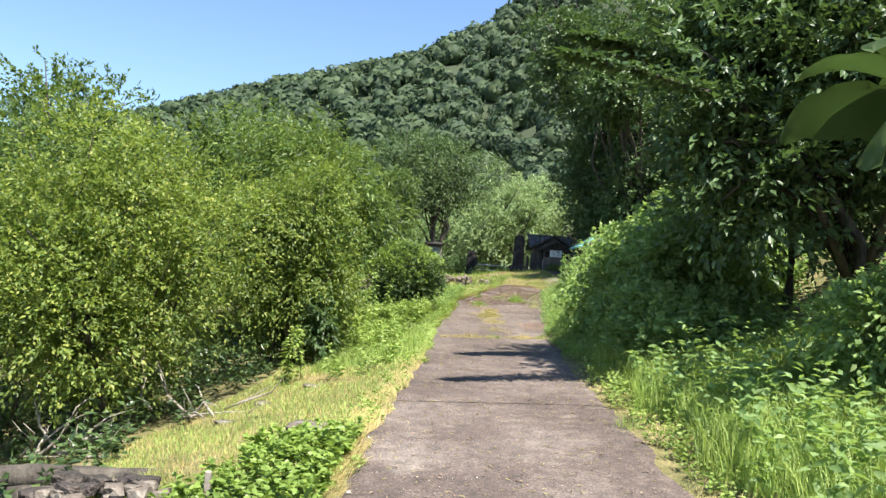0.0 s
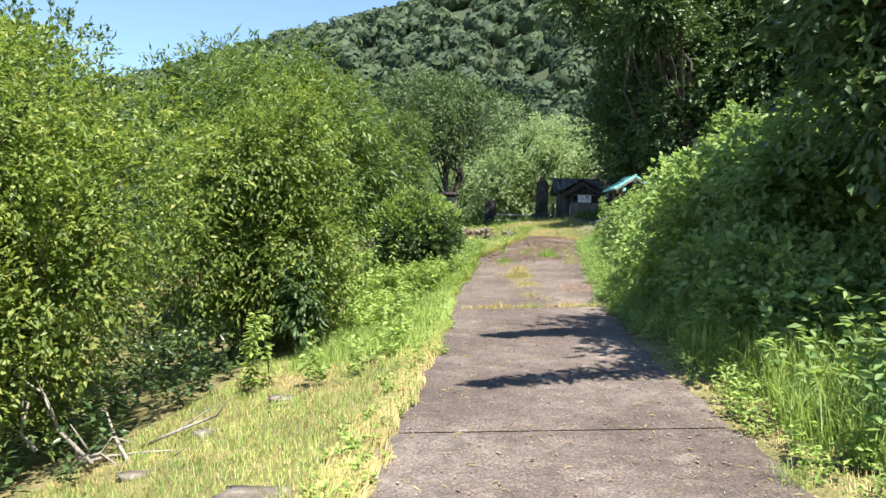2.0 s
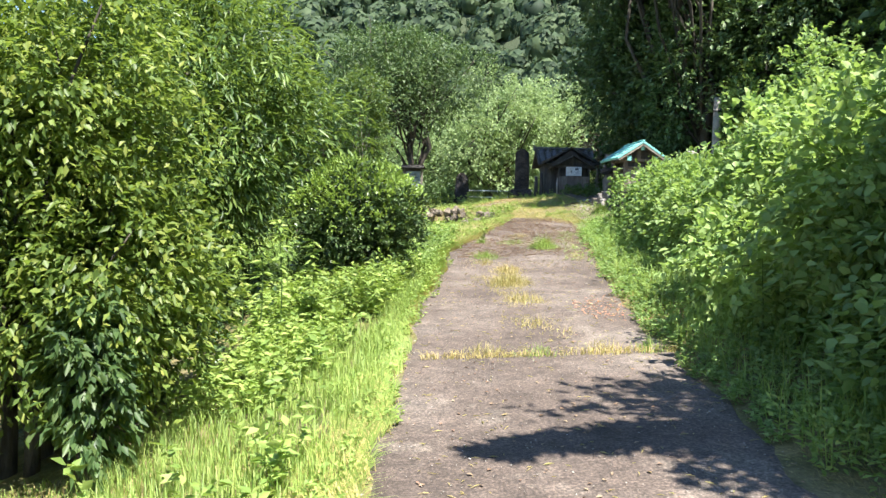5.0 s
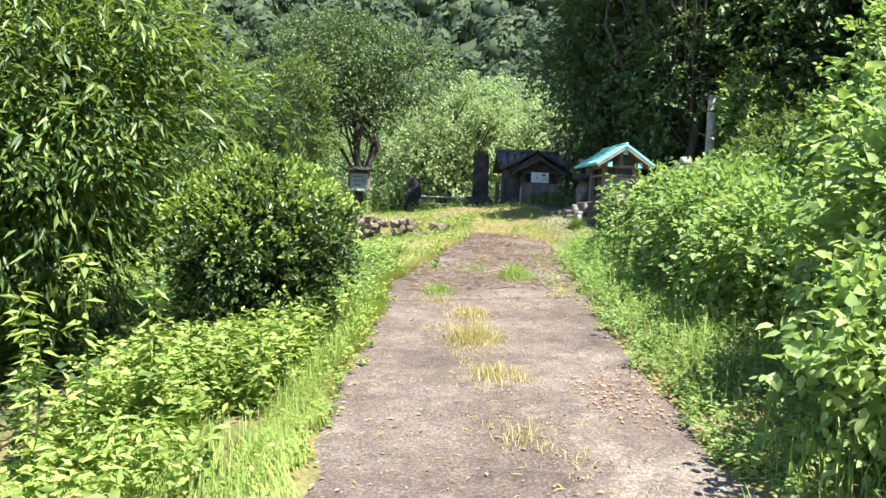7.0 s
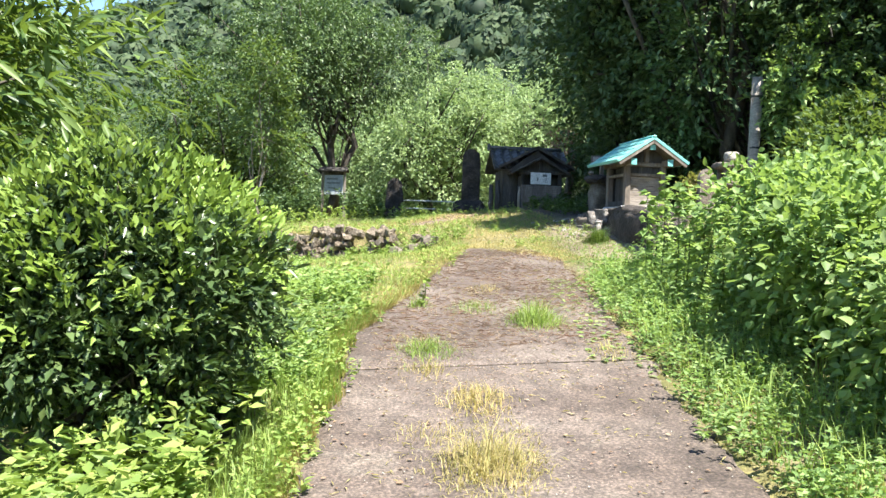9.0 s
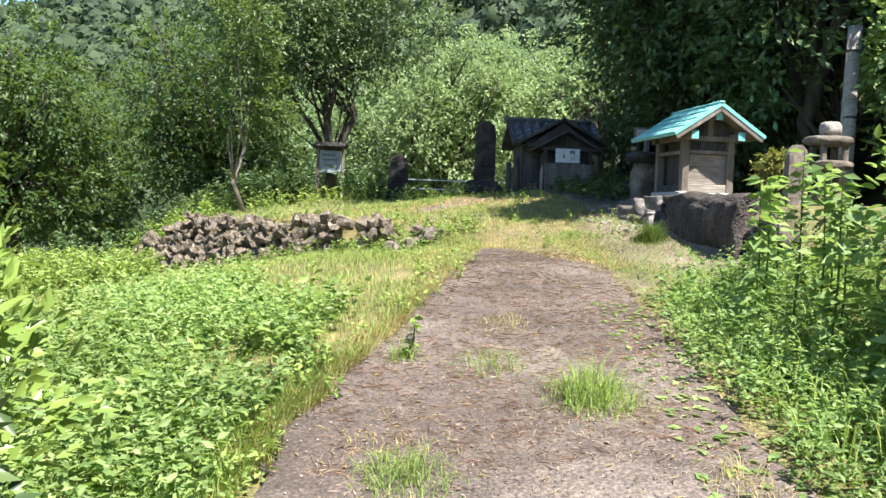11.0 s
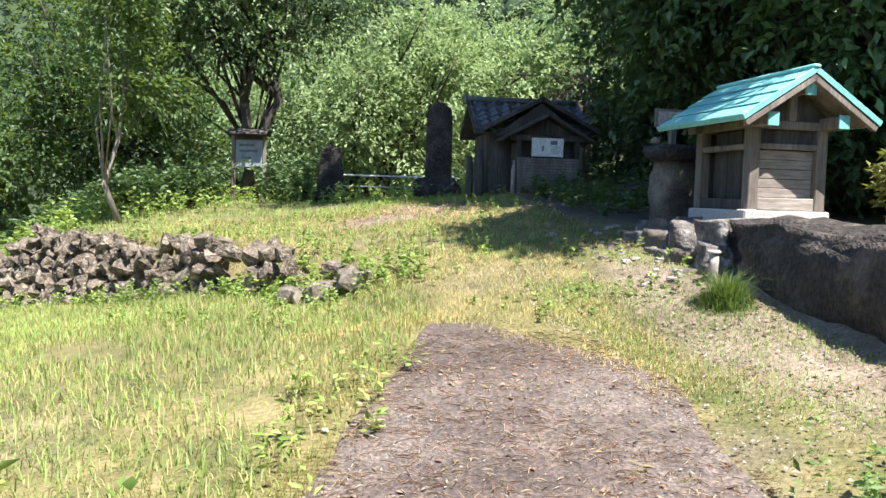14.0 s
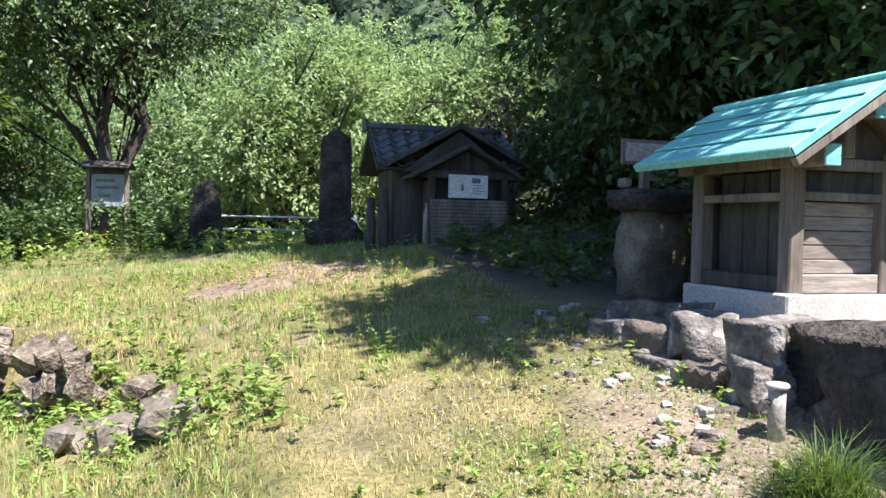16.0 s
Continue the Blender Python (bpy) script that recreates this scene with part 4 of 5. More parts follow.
def make_woods():
    rng = np.random.default_rng(12)
    pts, k = [], 0
    while len(pts) < 3400 and k < 60000:
        k += 1
        y = 52 + 260 * rng.random() ** 1.25
        x = rng.uniform(-0.50 * y - 14, 0.66 * y + 14)
        pts.append((x, y))
    P = np.array(pts)
    r = np.interp(P[:, 1], [50, 120, 300], [1.9, 2.5, 3.6]) * rng.uniform(0.65, 1.3, len(P))
    z = ground_at(P[:, 0], P[:, 1]) + r * 0.55
    for near, m, k in ((True, 96, 0.36), (False, 44, 0.52)):
        pick = (P[:, 1] < 125) == near
        Q, rr = P[pick], r[pick]
        d = unit(rng.normal(0, 1, (len(Q), m, 3)))
        d[..., 2] = np.abs(d[..., 2]) * 1.0 - 0.25
        lump = 1 + 0.22 * np.sin(d[..., 0] * 5 + Q[:, :1]) * np.cos(d[..., 1] * 5 + Q[:, 1:])
        at = np.stack([Q[:, 0], Q[:, 1], z[pick]], -1)[:, None] + d * (rr[:, None] * lump * rng.uniform(0.85, 1.05, lump.shape))[..., None] * np.array([1, 1, 0.95])
        size = np.repeat(rr * k, m)
        at, dd = at.reshape(-1, 3), unit(d.reshape(-1, 3))
        n = unit(dd + rng.normal(0, 0.3, dd.shape))
        a = unit(np.cross(n, rng.normal(0, 1, dd.shape)))
        b = np.cross(n, a)
        s = (size * rng.uniform(0.6, 1.3, len(size)))[:, None]
        v = np.stack([at - a * s * 0.5, at - b * s * 0.32 + n * s * 0.1, at + a * s * 0.5, at + b * s * 0.32 + n * s * 0.1], 1).reshape(-1, 3)
        i = np.arange(len(at))[:, None] * 4
        f = np.concatenate([i + np.array([[0, 1, 2]]), i + np.array([[0, 2, 3]])])
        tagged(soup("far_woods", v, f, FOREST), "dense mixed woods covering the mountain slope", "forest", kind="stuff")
    # low-poly mass inside the crowns
    t = (1 + 5 ** 0.5) / 2
    ico = unit(np.array([(-1, t, 0), (1, t, 0), (-1, -t, 0), (1, -t, 0), (0, -1, t), (0, 1, t), (0, -1, -t), (0, 1, -t), (t, 0, -1), (t, 0, 1), (-t, 0, -1), (-t, 0, 1)], float))
    tri = np.array([(0, 11, 5), (0, 5, 1), (0, 1, 7), (0, 7, 10), (0, 10, 11), (1, 5, 9), (5, 11, 4), (11, 10, 2), (10, 7, 6), (7, 1, 8), (3, 9, 4), (3, 4, 2), (3, 2, 6), (3, 6, 8), (3, 8, 9), (4, 9, 5), (2, 4, 11), (6, 2, 10), (8, 6, 7), (9, 8, 1)])
    v = (np.stack([P[:, 0], P[:, 1], z], -1)[:, None] + ico[None] * (r * 0.8)[:, None, None]).reshape(-1, 3)
    f = (np.arange(len(P))[:, None, None] * 12 + tri[None]).reshape(-1, 3)
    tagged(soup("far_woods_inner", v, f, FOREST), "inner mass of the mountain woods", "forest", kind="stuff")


make_woods()

# ---- trees and shrubs ----
plant("shrub_tree", -4.0, 9.4, 4.2, (1.7, 1.5, 2.1), "leafy yellow-green shrub tree beside the lane", "tree", LEAF_YELLOWISH, 1, 4600, 14, 0.42, 0.066, 0.49, trunk=0.05, stems=4, low=0.45, lift=0.52, n_lumps=30)
plant("shrub_tree", -2.45, 12.5, 3.4, (1.0, 1.1, 1.6), "shrub tree overgrown with hanging vines", "tree", LEAF_YELLOWISH, 2, 3000, 14, 0.45, 0.068, 0.49, droop=0.7, trunk=0.05, stems=3, low=0.05, lift=0.5, n_lumps=22)
plant("shrub_tree", -6.2, 12.8, 5.0, (2.2, 2.0, 2.4), "tall leafy dark green shrub tree", "tree", LEAF_MID, 3, 3000, 14, 0.55, 0.095, 0.49, trunk=0.06, stems=3, low=0.2, lift=0.52, n_lumps=26)
plant("shrub_tree", -7.6, 8.2, 4.4, (2.0, 2.0, 2.2), "leafy green shrub tree in the hollow", "tree", LEAF_MID, 13, 1900, 14, 0.55, 0.10, 0.49, trunk=0.06, stems=3, low=0.1, lift=0.5, n_lumps=24)
plant("chestnut_tree", -3.7, 18.4, 5.4, (2.3, 2.1, 2.5), "chestnut tree with long drooping serrated leaves", "tree", LEAF_FROND, 4, 3400, 16, 0.85, 0.16, 0.24, droop=0.65, trunk=0.12, low=0.8, lift=0.55, n_lumps=26)
plant("chestnut_tree", -5.8, 23.5, 6.0, (2.6, 2.4, 2.8), "chestnut tree with long drooping leaves", "tree", LEAF_FROND, 5, 1900, 14, 0.8, 0.19, 0.28, droop=0.6, trunk=0.13, low=0.4, lift=0.55, n_lumps=32)
bush = plant("round_bush", -0.72, 17.45, 1.62, (0.82, 0.85, 0.8), "round evergreen bush with dark glossy leaves", "bush", LEAF_GLOSSY, 6, 2500, 13, 0.17, 0.062, 0.52, droop=0.0, trunk=0.03, stems=5, low=0.25, lift=0.52, n_lumps=30)


def new_shoots(thing, height, radii, seed, n):
    """Bright young leaves on the top of a bush."""
    rng = np.random.default_rng(seed)
    d = unit(rng.normal(0, 1, (n, 3)) * np.array([1, 1, 0.5]) + np.array([0, 0, 0.9]))
    base = np.array([0, 0, height * 0.52]) + d * np.array(radii) * rng.uniform(0.92, 1.08, (n, 1))
    at = np.repeat(base, 7, 0) + rng.normal(0, 0.03, (n * 7, 3))
    v, f = leaves(rng, at, np.repeat(d, 7, 0) + np.array([0, 0, 0.35]), 0.062, 0.03, 0.0)
    soup("new_growth", v, f, LEAF_NEW, thing)


new_shoots(bush, 1.62, (0.84, 0.87, 0.84), 3, 620)
plant("vine_mound", 3.5, 11.2, 2.45, (0.85, 0.85, 1.25), "tall curtain of climbing vines over a dead shrub", "vine", LEAF_VINE, 45, 1700, 12, 0.42, 0.08, 0.75, droop=0.4, trunk=0.03, stems=4, lift=0.5, n_lumps=28, group="vines along the lane")
plant("vine_mound", -2.05, 13.0, 1.75, (0.65, 1.0, 0.9), "tangle of vines and bare stems at the verge", "vine", LEAF_YELLOWISH, 44, 900, 12, 0.35, 0.075, 0.6, droop=0.5, trunk=0.02, stems=5, lift=0.5, n_lumps=20)
plant("hanging_vine", -1.75, 11.9, 1.5, (0.2, 0.2, 0.72), "narrow column of hanging vine leaves", "vine", LEAF_MID, 46, 260, 12, 0.2, 0.085, 0.45, droop=1.2, trunk=0.012, stems=3, lift=0.5, n_lumps=10)
plant("dark_tree", 4.75, 9.2, 5.7, (2.2, 1.35, 2.6), "dense dark broadleaf tree shading the lane", "tree", LEAF_DARK, 7, 3400, 14, 0.5, 0.13, 0.45, trunk=0.13, low=0.2, lift=0.53, n_lumps=44, lean=(-0.3, -0.1))


def make_bough(x, y, z, path, leaf_count, size, label, seed):
    """A long flat limb reaching out over the lane, with sprays of leaves along it."""
    rng = np.random.default_rng(seed)
    t = empty("overhanging_tree", pose(x, y, ground_z(x, y)), label, "tree", "trees reaching over the lane")
    g = Vector((x, y, ground_z(x, y)))
    limb = [Vector(p) - g for p in path]
    bm = bmesh.new()
    rod(bm, [(0, 0, -0.1), (0.05, 0, z * 0.3), limb[0]], [0.1, 0.08, 0.05], 7)
    part("trunk", bm, BARK, t, smooth=True)
    bm = bmesh.new()
    rod(bm, limb, [0.045 - 0.037 * i / (len(limb) - 1) for i in range(len(limb))], 6)
    part("limb", bm, BARK, t, smooth=True)
    P = np.array([list(p) for p in limb])
    k = rng.uniform(0.25, 1, leaf_count) * (len(P) - 1)
    i = np.minimum(k.astype(int), len(P) - 2)
    f = (k - i)[:, None]
    c = P[i] * (1 - f) + P[i + 1] * f
    taper = (1.05 - k / (len(P) - 1))[:, None]
    way = unit(rng.normal(0, 1, (leaf_count, 3)) * np.array([1, 1, 0.12]) + (P[-1] - P[0]) * 0.25)
    at = c + way * rng.uniform(0, 0.55, (leaf_count, 1)) * (0.3 + taper) * np.array([1, 0.45, 0.5])
    v, fc = leaves(rng, at, way, size, size * 0.4, 0.15, 0.5)
    soup("foliage", v, fc, LEAF_DARK, t)


make_bough(4.6, 8.7, 3.4, [(3.8, 8.6, 3.7), (2.9, 8.35, 4.0), (2.0, 8.05, 4.1), (1.15, 7.75, 4.15)], 800, 0.13, "slender dark tree with one flat limb reaching over the lane", 90)
make_bough(4.7, 10.6, 3.8, [(3.7, 10.2, 4.3), (2.9, 9.9, 4.7), (2.2, 9.7, 4.9), (1.55, 9.5, 4.95)], 1500, 0.13, "dark tree whose feathery limb shades the lane", 91)
plant("dead_shrub", 5.55, 32.2, 2.1, (0.42, 0.4, 0.7), "pale withered shrub behind the hut", "shrub", DEAD_LEAF, 47, 90, 10, 0.3, 0.10, 0.4, droop=0.8, trunk=0.05, stems=3, bark=BARK_PALE, low=0.8, lift=0.66, n_lumps=9)
cherry = plant("cherry_tree", -0.95, 37.3, 6.6, (3.4, 2.2, 2.3), "spreading cherry tree with dark forked trunk and limbs", "tree", LEAF_DARK, 8, 3200, 12, 0.6, 0.115, 0.48, trunk=0.125, stems=2, low=1.35, lift=0.7, n_lumps=28)
plant("sapling", -1.75, 28.6 + 3.6, 4.2, (0.9, 0.9, 1.6), "slender sapling with a thin pale trunk", "tree", LEAF_MID, 9, 420, 12, 0.5, 0.12, 0.4, trunk=0.045, low=1.2, lift=0.66, n_lumps=12, bark=BARK_PALE)

# stands of trees built once and repeated
plant("bank_tree", 7.4, 26.2, 7.6, (1.6, 1.5, 3.4), "dark evergreen tree leaning over the shrine platform", "tree", LEAF_DARK, 29, 2000, 12, 0.5, 0.14, 0.5, trunk=0.1, low=0.3, lift=0.52, n_lumps=30, lean=(-0.6, 0.2))
plant("bank_tree", 7.1, 27.6, 10.5, (2.3, 1.9, 4.2), "dark evergreen tree overhanging the shrine", "tree", LEAF_DARK, 18, 2500, 12, 0.6, 0.155, 0.5, trunk=0.14, low=0.1, lift=0.6, n_lumps=30, lean=(-0.9, 0.1))
plant("bank_tree", 8.5, 25.2, 9.5, (2.0, 1.9, 4.2), "dark evergreen tree behind the old pole", "tree", LEAF_DARK, 19, 2500, 12, 0.6, 0.155, 0.5, trunk=0.14, low=0.3, lift=0.54, n_lumps=30)
plant("bank_tree", 8.0, 30.4, 11.5, (2.4, 2.3, 5.2), "tall dark evergreen tree beside the hut", "tree", LEAF_DARK, 28, 2600, 12, 0.6, 0.16, 0.5, trunk=0.16, low=0.2, lift=0.54, n_lumps=34)
plant("bank_tree", 6.7, 29.6, 6.2, (1.75, 1.7, 2.7), "round-crowned dark evergreen tree between hut and shrine", "tree", LEAF_DARK, 38, 2600, 12, 0.5, 0.14, 0.5, trunk=0.12, low=0.5, lift=0.54, n_lumps=34, lean=(-0.85, -0.6))
# added tree: its crown sits above the view to shade hut and monuments
plant("bank_tree", 8.9, 32.6, 11.0, (2.5, 2.0, 1.8), "added leaning evergreen, its crown above view, shading hut and monuments", "tree", LEAF_DARK, 48, 1700, 12, 0.6, 0.17, 0.5, trunk=0.12, low=4.6, lift=0.72, n_lumps=26, lean=(-4.2, -1.9))
# added shade caster: a small crown out of view, placed for its ground shadow
plant("leaning_tree", 7.3, 26.9, 8.0, (0.95, 1.15, 0.7), "added leaning evergreen, its crown out of view, to shade the ground by the shrine", "tree", LEAF_DARK, 39, 1000, 12, 0.5, 0.14, 0.5, trunk=0.12, low=4.2, lift=0.7, n_lumps=18, lean=(-2.05, -2.5))
dark_a = plant("forest_tree", 10.2, 27.2, 10.5, (3.0, 3.0, 5.0), "tall dark evergreen tree on the wooded bank", "tree", LEAF_DARK, 20, 1500, 12, 0.8, 0.27, 0.5, trunk=0.2, low=0.1, lift=0.5, n_lumps=44, group="trees on the bank")
dark_b = plant("forest_tree", 10.6, 33.4, 9.5, (2.8, 2.8, 4.6), "tall dark evergreen tree on the wooded bank", "tree", LEAF_DARK, 21, 1400, 12, 0.8, 0.27, 0.5, trunk=0.2, low=0.1, lift=0.5, n_lumps=40, group="trees on the bank")
for k, (x, y) in enumerate([(13.5, 30), (13.8, 25), (11.5, 22), (14, 37), (12.5, 17.5), (14, 13), (11.5, 6.5)]):
    copy_thing((dark_a, dark_b)[k % 2], pose(x, y, ground_z(x, y) - 0.05, 0, 0, 67 * k))
pale_a = plant("broadleaf_tree", 3.0, 42.5, 6.0, (2.8, 2.6, 3.0), "pale green broadleaf tree behind the terrace", "tree", LEAF_PALE, 30, 1800, 12, 0.7, 0.16, 0.5, trunk=0.13, low=0.0, lift=0.5, n_lumps=36, group="trees behind the terrace")
pale_b = plant("broadleaf_tree", 6.6, 45.5, 7.0, (3.0, 2.8, 3.5), "pale green broadleaf tree behind the terrace", "tree", LEAF_PALE, 31, 1800, 12, 0.7, 0.16, 0.5, trunk=0.13, low=0.0, lift=0.5, n_lumps=36, group="trees behind the terrace")
mid_a = plant("broadleaf_tree", -4.2, 41.0, 6.8, (3.0, 2.6, 3.4), "green broadleaf tree behind the terrace", "tree", LEAF_MID, 32, 1800, 12, 0.7, 0.16, 0.5, trunk=0.13, low=0.0, lift=0.5, n_lumps=36, group="trees behind the terrace")
for k, (x, y) in enumerate([(0.5, 46), (10.5, 46), (4.0, 50), (13.5, 43), (8.5, 52), (-2.5, 51)]):
    copy_thing((pale_a, pale_b)[k % 2], pose(x, y, ground_z(x, y) - 0.05, 0, 0, 71 * k))
for k, (x, y) in enumerate([(-8.5, 37), (-9.5, 20), (-12, 23), (-11.5, 14), (-9, 43)]):
    copy_thing(mid_a, pose(x, y, ground_z(x, y) - 0.05, 0, 0, 59 * k))

mound_a = plant("vine_mound", 3.25, 12.2, 2.1, (0.85, 0.8, 1.08), "mound of broad-leaved climbing vines on the bank", "vine", LEAF_VINE, 40, 1250, 12, 0.42, 0.076, 0.75, droop=0.3, trunk=0.02, stems=5, lift=0.48, n_lumps=16, group="vines along the lane")
mound_b = plant("vine_mound", 3.7, 14.4, 1.8, (0.95, 1.1, 0.92), "mound of broad-leaved climbing vines on the bank", "vine", LEAF_VINE, 41, 1250, 12, 0.42, 0.076, 0.75, droop=0.3, trunk=0.02, stems=5, lift=0.48, n_lumps=16, group="vines along the lane")
low_a = plant("vine_mound", 3.85, 16.2, 1.15, (0.95, 1.1, 0.6), "low mound of leafy vines and weeds beside the lane", "vine", LEAF_VINE, 42, 1150, 12, 0.4, 0.07, 0.7, droop=0.3, trunk=0.015, stems=5, lift=0.46, n_lumps=16, group="vines along the lane")
for k, (ob, x, y) in enumerate([(low_a, 4.05, 17.7), (low_a, 4.4, 19.0), (low_a, 4.3, 6.7), (low_a, 3.2, 13.6), (mound_a, 5.0, 13.6), (mound_b, 5.1, 15.6), (mound_a, 5.3, 17.4), (mound_b, 4.5, 12.2), (low_a, 2.95, 10.3), (mound_b, 6.5, 16.0), (low_a, 6.2, 18.6)]):
    copy_thing(ob, pose(x, y, ground_z(x, y) - 0.03, 0, 0, 83 * k + 20))


# the three in pale vine leaf have sunlight put into their colour
for k, (x, y, h, r) in enumerate([(7.5, 23.3, 2.0, 1.0), (8.3, 21.4, 3.3, 1.2), (7.6, 24.7, 3.5, 1.0), (6.6, 22.6, 1.3, 0.8), (9.3, 23.6, 4.4, 1.4), (6.2, 27.2, 1.7, 0.8), (7.2, 29.0, 2.4, 1.0), (6.3, 31.6, 2.2, 1.0)]):
    plant("bank_shrub", x, y, h, (r, r, h * 0.5), "leafy shrub on the bank under the trees", "shrub", LEAF_VINE if k in (1, 2, 4) else LEAF_MID if k < 5 else LEAF_DARK, 80 + k, 620, 12, 0.3, 0.11, 0.5, trunk=0.03, stems=3, lift=0.5, n_lumps=18, group="shrubs on the bank")

# ---- banana plant ----


def make_banana():
    x, y = 4.0, 6.0
    t = empty("banana_plant", pose(x, y, ground_z(x, y)), "banana plant with huge arching torn green leaves", "plant")
    bm = bmesh.new()
    rod(bm, [(0, 0, -0.1), (0.02, 0, 0.9), (0, 0.02, 1.8), (0, 0, 2.35)], [0.11, 0.10, 0.08, 0.05], 12)
    part("stem", bm, LEAF_MID, t, smooth=True)
    for k, (turn, rise, length) in enumerate([(172, 22, 1.6), (192, 2, 1.4), (155, 50, 1.5), (210, 45, 1.5), (90, 55, 1.4), (20, 45, 1.5), (300, 50, 1.5)]):
        bm = bmesh.new()
        n = 18
        rows = []
        for i in range(n + 1):
            s = i / n
            a = radians(rise - 95 * s * s)
            px = sum(length / n * math.cos(radians(rise - 95 * (j / n) ** 2)) for j in range(i))
            pz = sum(length / n * math.sin(radians(rise - 95 * (j / n) ** 2)) for j in range(i))
            w = 0.29 * math.sin(math.pi * min(1, 0.06 + s * 0.94)) ** 0.45 * (1 if s > 0.1 else 0.15)
            w *= 1 - 0.14 * (i % 5 == 3)
            rows.append([bm.verts.new((px, u * w, pz + 0.10 * w * 4 * abs(u) ** 1.3 * 0.25 - 0.05 * abs(u) * s)) for u in (-1, -0.5, 0, 0.5, 1)])
        for a, b in zip(rows, rows[1:]):
            for i in range(4):
                bm.faces.new((a[i], a[i + 1], b[i + 1], b[i]))
        bmesh.ops.solidify(bm, geom=bm.faces[:], thickness=0.004)
        # dark leaf material, so the shade on these leaves is in their colour
        o = part("leaf", bm, LEAF_DARK, t, smooth=True)
        o.matrix_basis = pose(0, 0, 2.2, 42 if k < 2 else 0, 0, turn)


make_banana()


# ---- grass and weeds ----


def blades(rng, xy, height, width, lean=0.5):
    n = len(xy)
    z = ground_at(xy[:, 0], xy[:, 1]) - 0.01
    b = np.stack([xy[:, 0], xy[:, 1], z], -1)
    a = rng.uniform(0, 2 * math.pi, n)
    d = np.stack([np.cos(a), np.sin(a), np.zeros(n)], -1)
    s = np.stack([-np.sin(a), np.cos(a), np.zeros(n)], -1)
    h = (height * rng.uniform(0.45, 1.3, n))[:, None]
    w = (width * rng.uniform(0.6, 1.3, n))[:, None]
    l = (lean * rng.uniform(0.1, 1.2, n))[:, None]
    up = np.array([0, 0, 1.0])
    mid = b + up * h * 0.6 + d * h * l * 0.35
    tip = b + up * h * (1 - 0.25 * l) + d * h * l
    v = np.stack([b - s * w * 0.5, b + s * w * 0.5, mid + s * w * 0.4, mid - s * w * 0.4, tip], 1).reshape(-1, 3)
    i = np.arange(n)[:, None] * 5
    f = np.concatenate([i + np.array([[0, 1, 2]]), i + np.array([[0, 2, 3]]), i + np.array([[3, 2, 4]])])
    return v, f


def patchy(rng, n, x0, x1, y0, y1, keep, scale=1.0, seed=0.0, thin=0.0):
    """Random places in a rectangle that pass keep(x, y), thinned in patches."""
    P = np.stack([rng.uniform(x0, x1, n), rng.uniform(y0, y1, n)], -1)
    m = keep(P[:, 0], P[:, 1])
    q = np.sin(P[:, 0] * 2.1 * scale + seed) * np.sin(P[:, 1] * 1.7 * scale + 2 * seed) + 0.6 * np.sin(P[:, 0] * 5.3 * scale + P[:, 1] * 4.1 * scale + seed)
    m &= (q + rng.normal(0, 0.35, n)) > thin - 1.0
    return P[m]


def lx(y):
    return np.interp(y, LEFT_Y, LEFT_X)


def rx(y):
    return np.interp(y, RIGHT_Y, RIGHT_X)


def wall_side(x, y):
    return ((WALL_B[1] - WALL_A[1]) * (x - WALL_A[0]) - (WALL_B[0] - WALL_A[0]) * (y - WALL_A[1])) / math.dist(WALL_A, WALL_B)


def off_road(x, y):
    return (x < lx(y) - 0.02) | (x > rx(y) + 0.02) | (y > 24.0)


def open_ground(x, y):
    return off_road(x, y) & ~((x > 4.1) & (y > 21.8) & (y < 27)) & ~((x > 3.7) & (x < 5.1) & (y > 30.3) & (y < 31.8)) & ((np.abs(wall_side(x, y) + 0.05) > 0.16) | (x > 1.75))


def grass_patch(name, label, seed, n, area, height, width, material, keep, lean=0.9, thin=0.0):
    rng = np.random.default_rng(seed)
    P = patchy(rng, n, *area, keep, 1.0, seed * 0.7, thin)
    v, f = blades(rng, P, height, width, lean)
    tagged(soup(name, v, f, material), label, "grass", kind="stuff")


def weed_patch(name, label, seed, n, area, height, size, material, keep, thin=0.0, per=14, slim=0.5):
    """Low leafy weeds: short stems with leaves all the way up."""
    rng = np.random.default_rng(seed)
    P = patchy(rng, n, *area, keep, 0.8, seed * 0.9, thin)
    h = height * rng.uniform(0.4, 1.25, len(P))
    t = rng.uniform(0.15, 1, (len(P), per))
    z = ground_at(P[:, 0], P[:, 1])
    a = rng.uniform(0, 2 * math.pi, (len(P), per))
    out = np.stack([np.cos(a), np.sin(a), 0.35 + 0 * a], -1)
    lean = rng.normal(0, 0.25, (len(P), 1, 2))
    at = np.stack([P[:, :1] + lean[..., 0] * t * h[:, None], P[:, 1:] + lean[..., 1] * t * h[:, None], z[:, None] + t * h[:, None]], -1)
    v, f = leaves(rng, at.reshape(-1, 3), out.reshape(-1, 3), size, size * slim, 0.1, 0.5)
    tagged(soup(name, v, f, material), label, "weeds", kind="stuff")


def strip(seed, n, y0, y1, edge, lo, hi):
    """Places along an edge of the lane, between two offsets."""
    rng = np.random.default_rng(seed)
    y = rng.uniform(y0, y1, n)
    x = edge(y) + rng.uniform(lo, hi, n) + 0.06 * np.sin(3.1 * y) * np.sin(7.3 * y)
    return np.stack([x, y], -1)


def grass_strip(name, label, seed, P, height, width, material, lean=1.2):
    v, f = blades(np.random.default_rng(seed), P, height, width, lean)
    tagged(soup(name, v, f, material), label, "grass", kind="stuff")


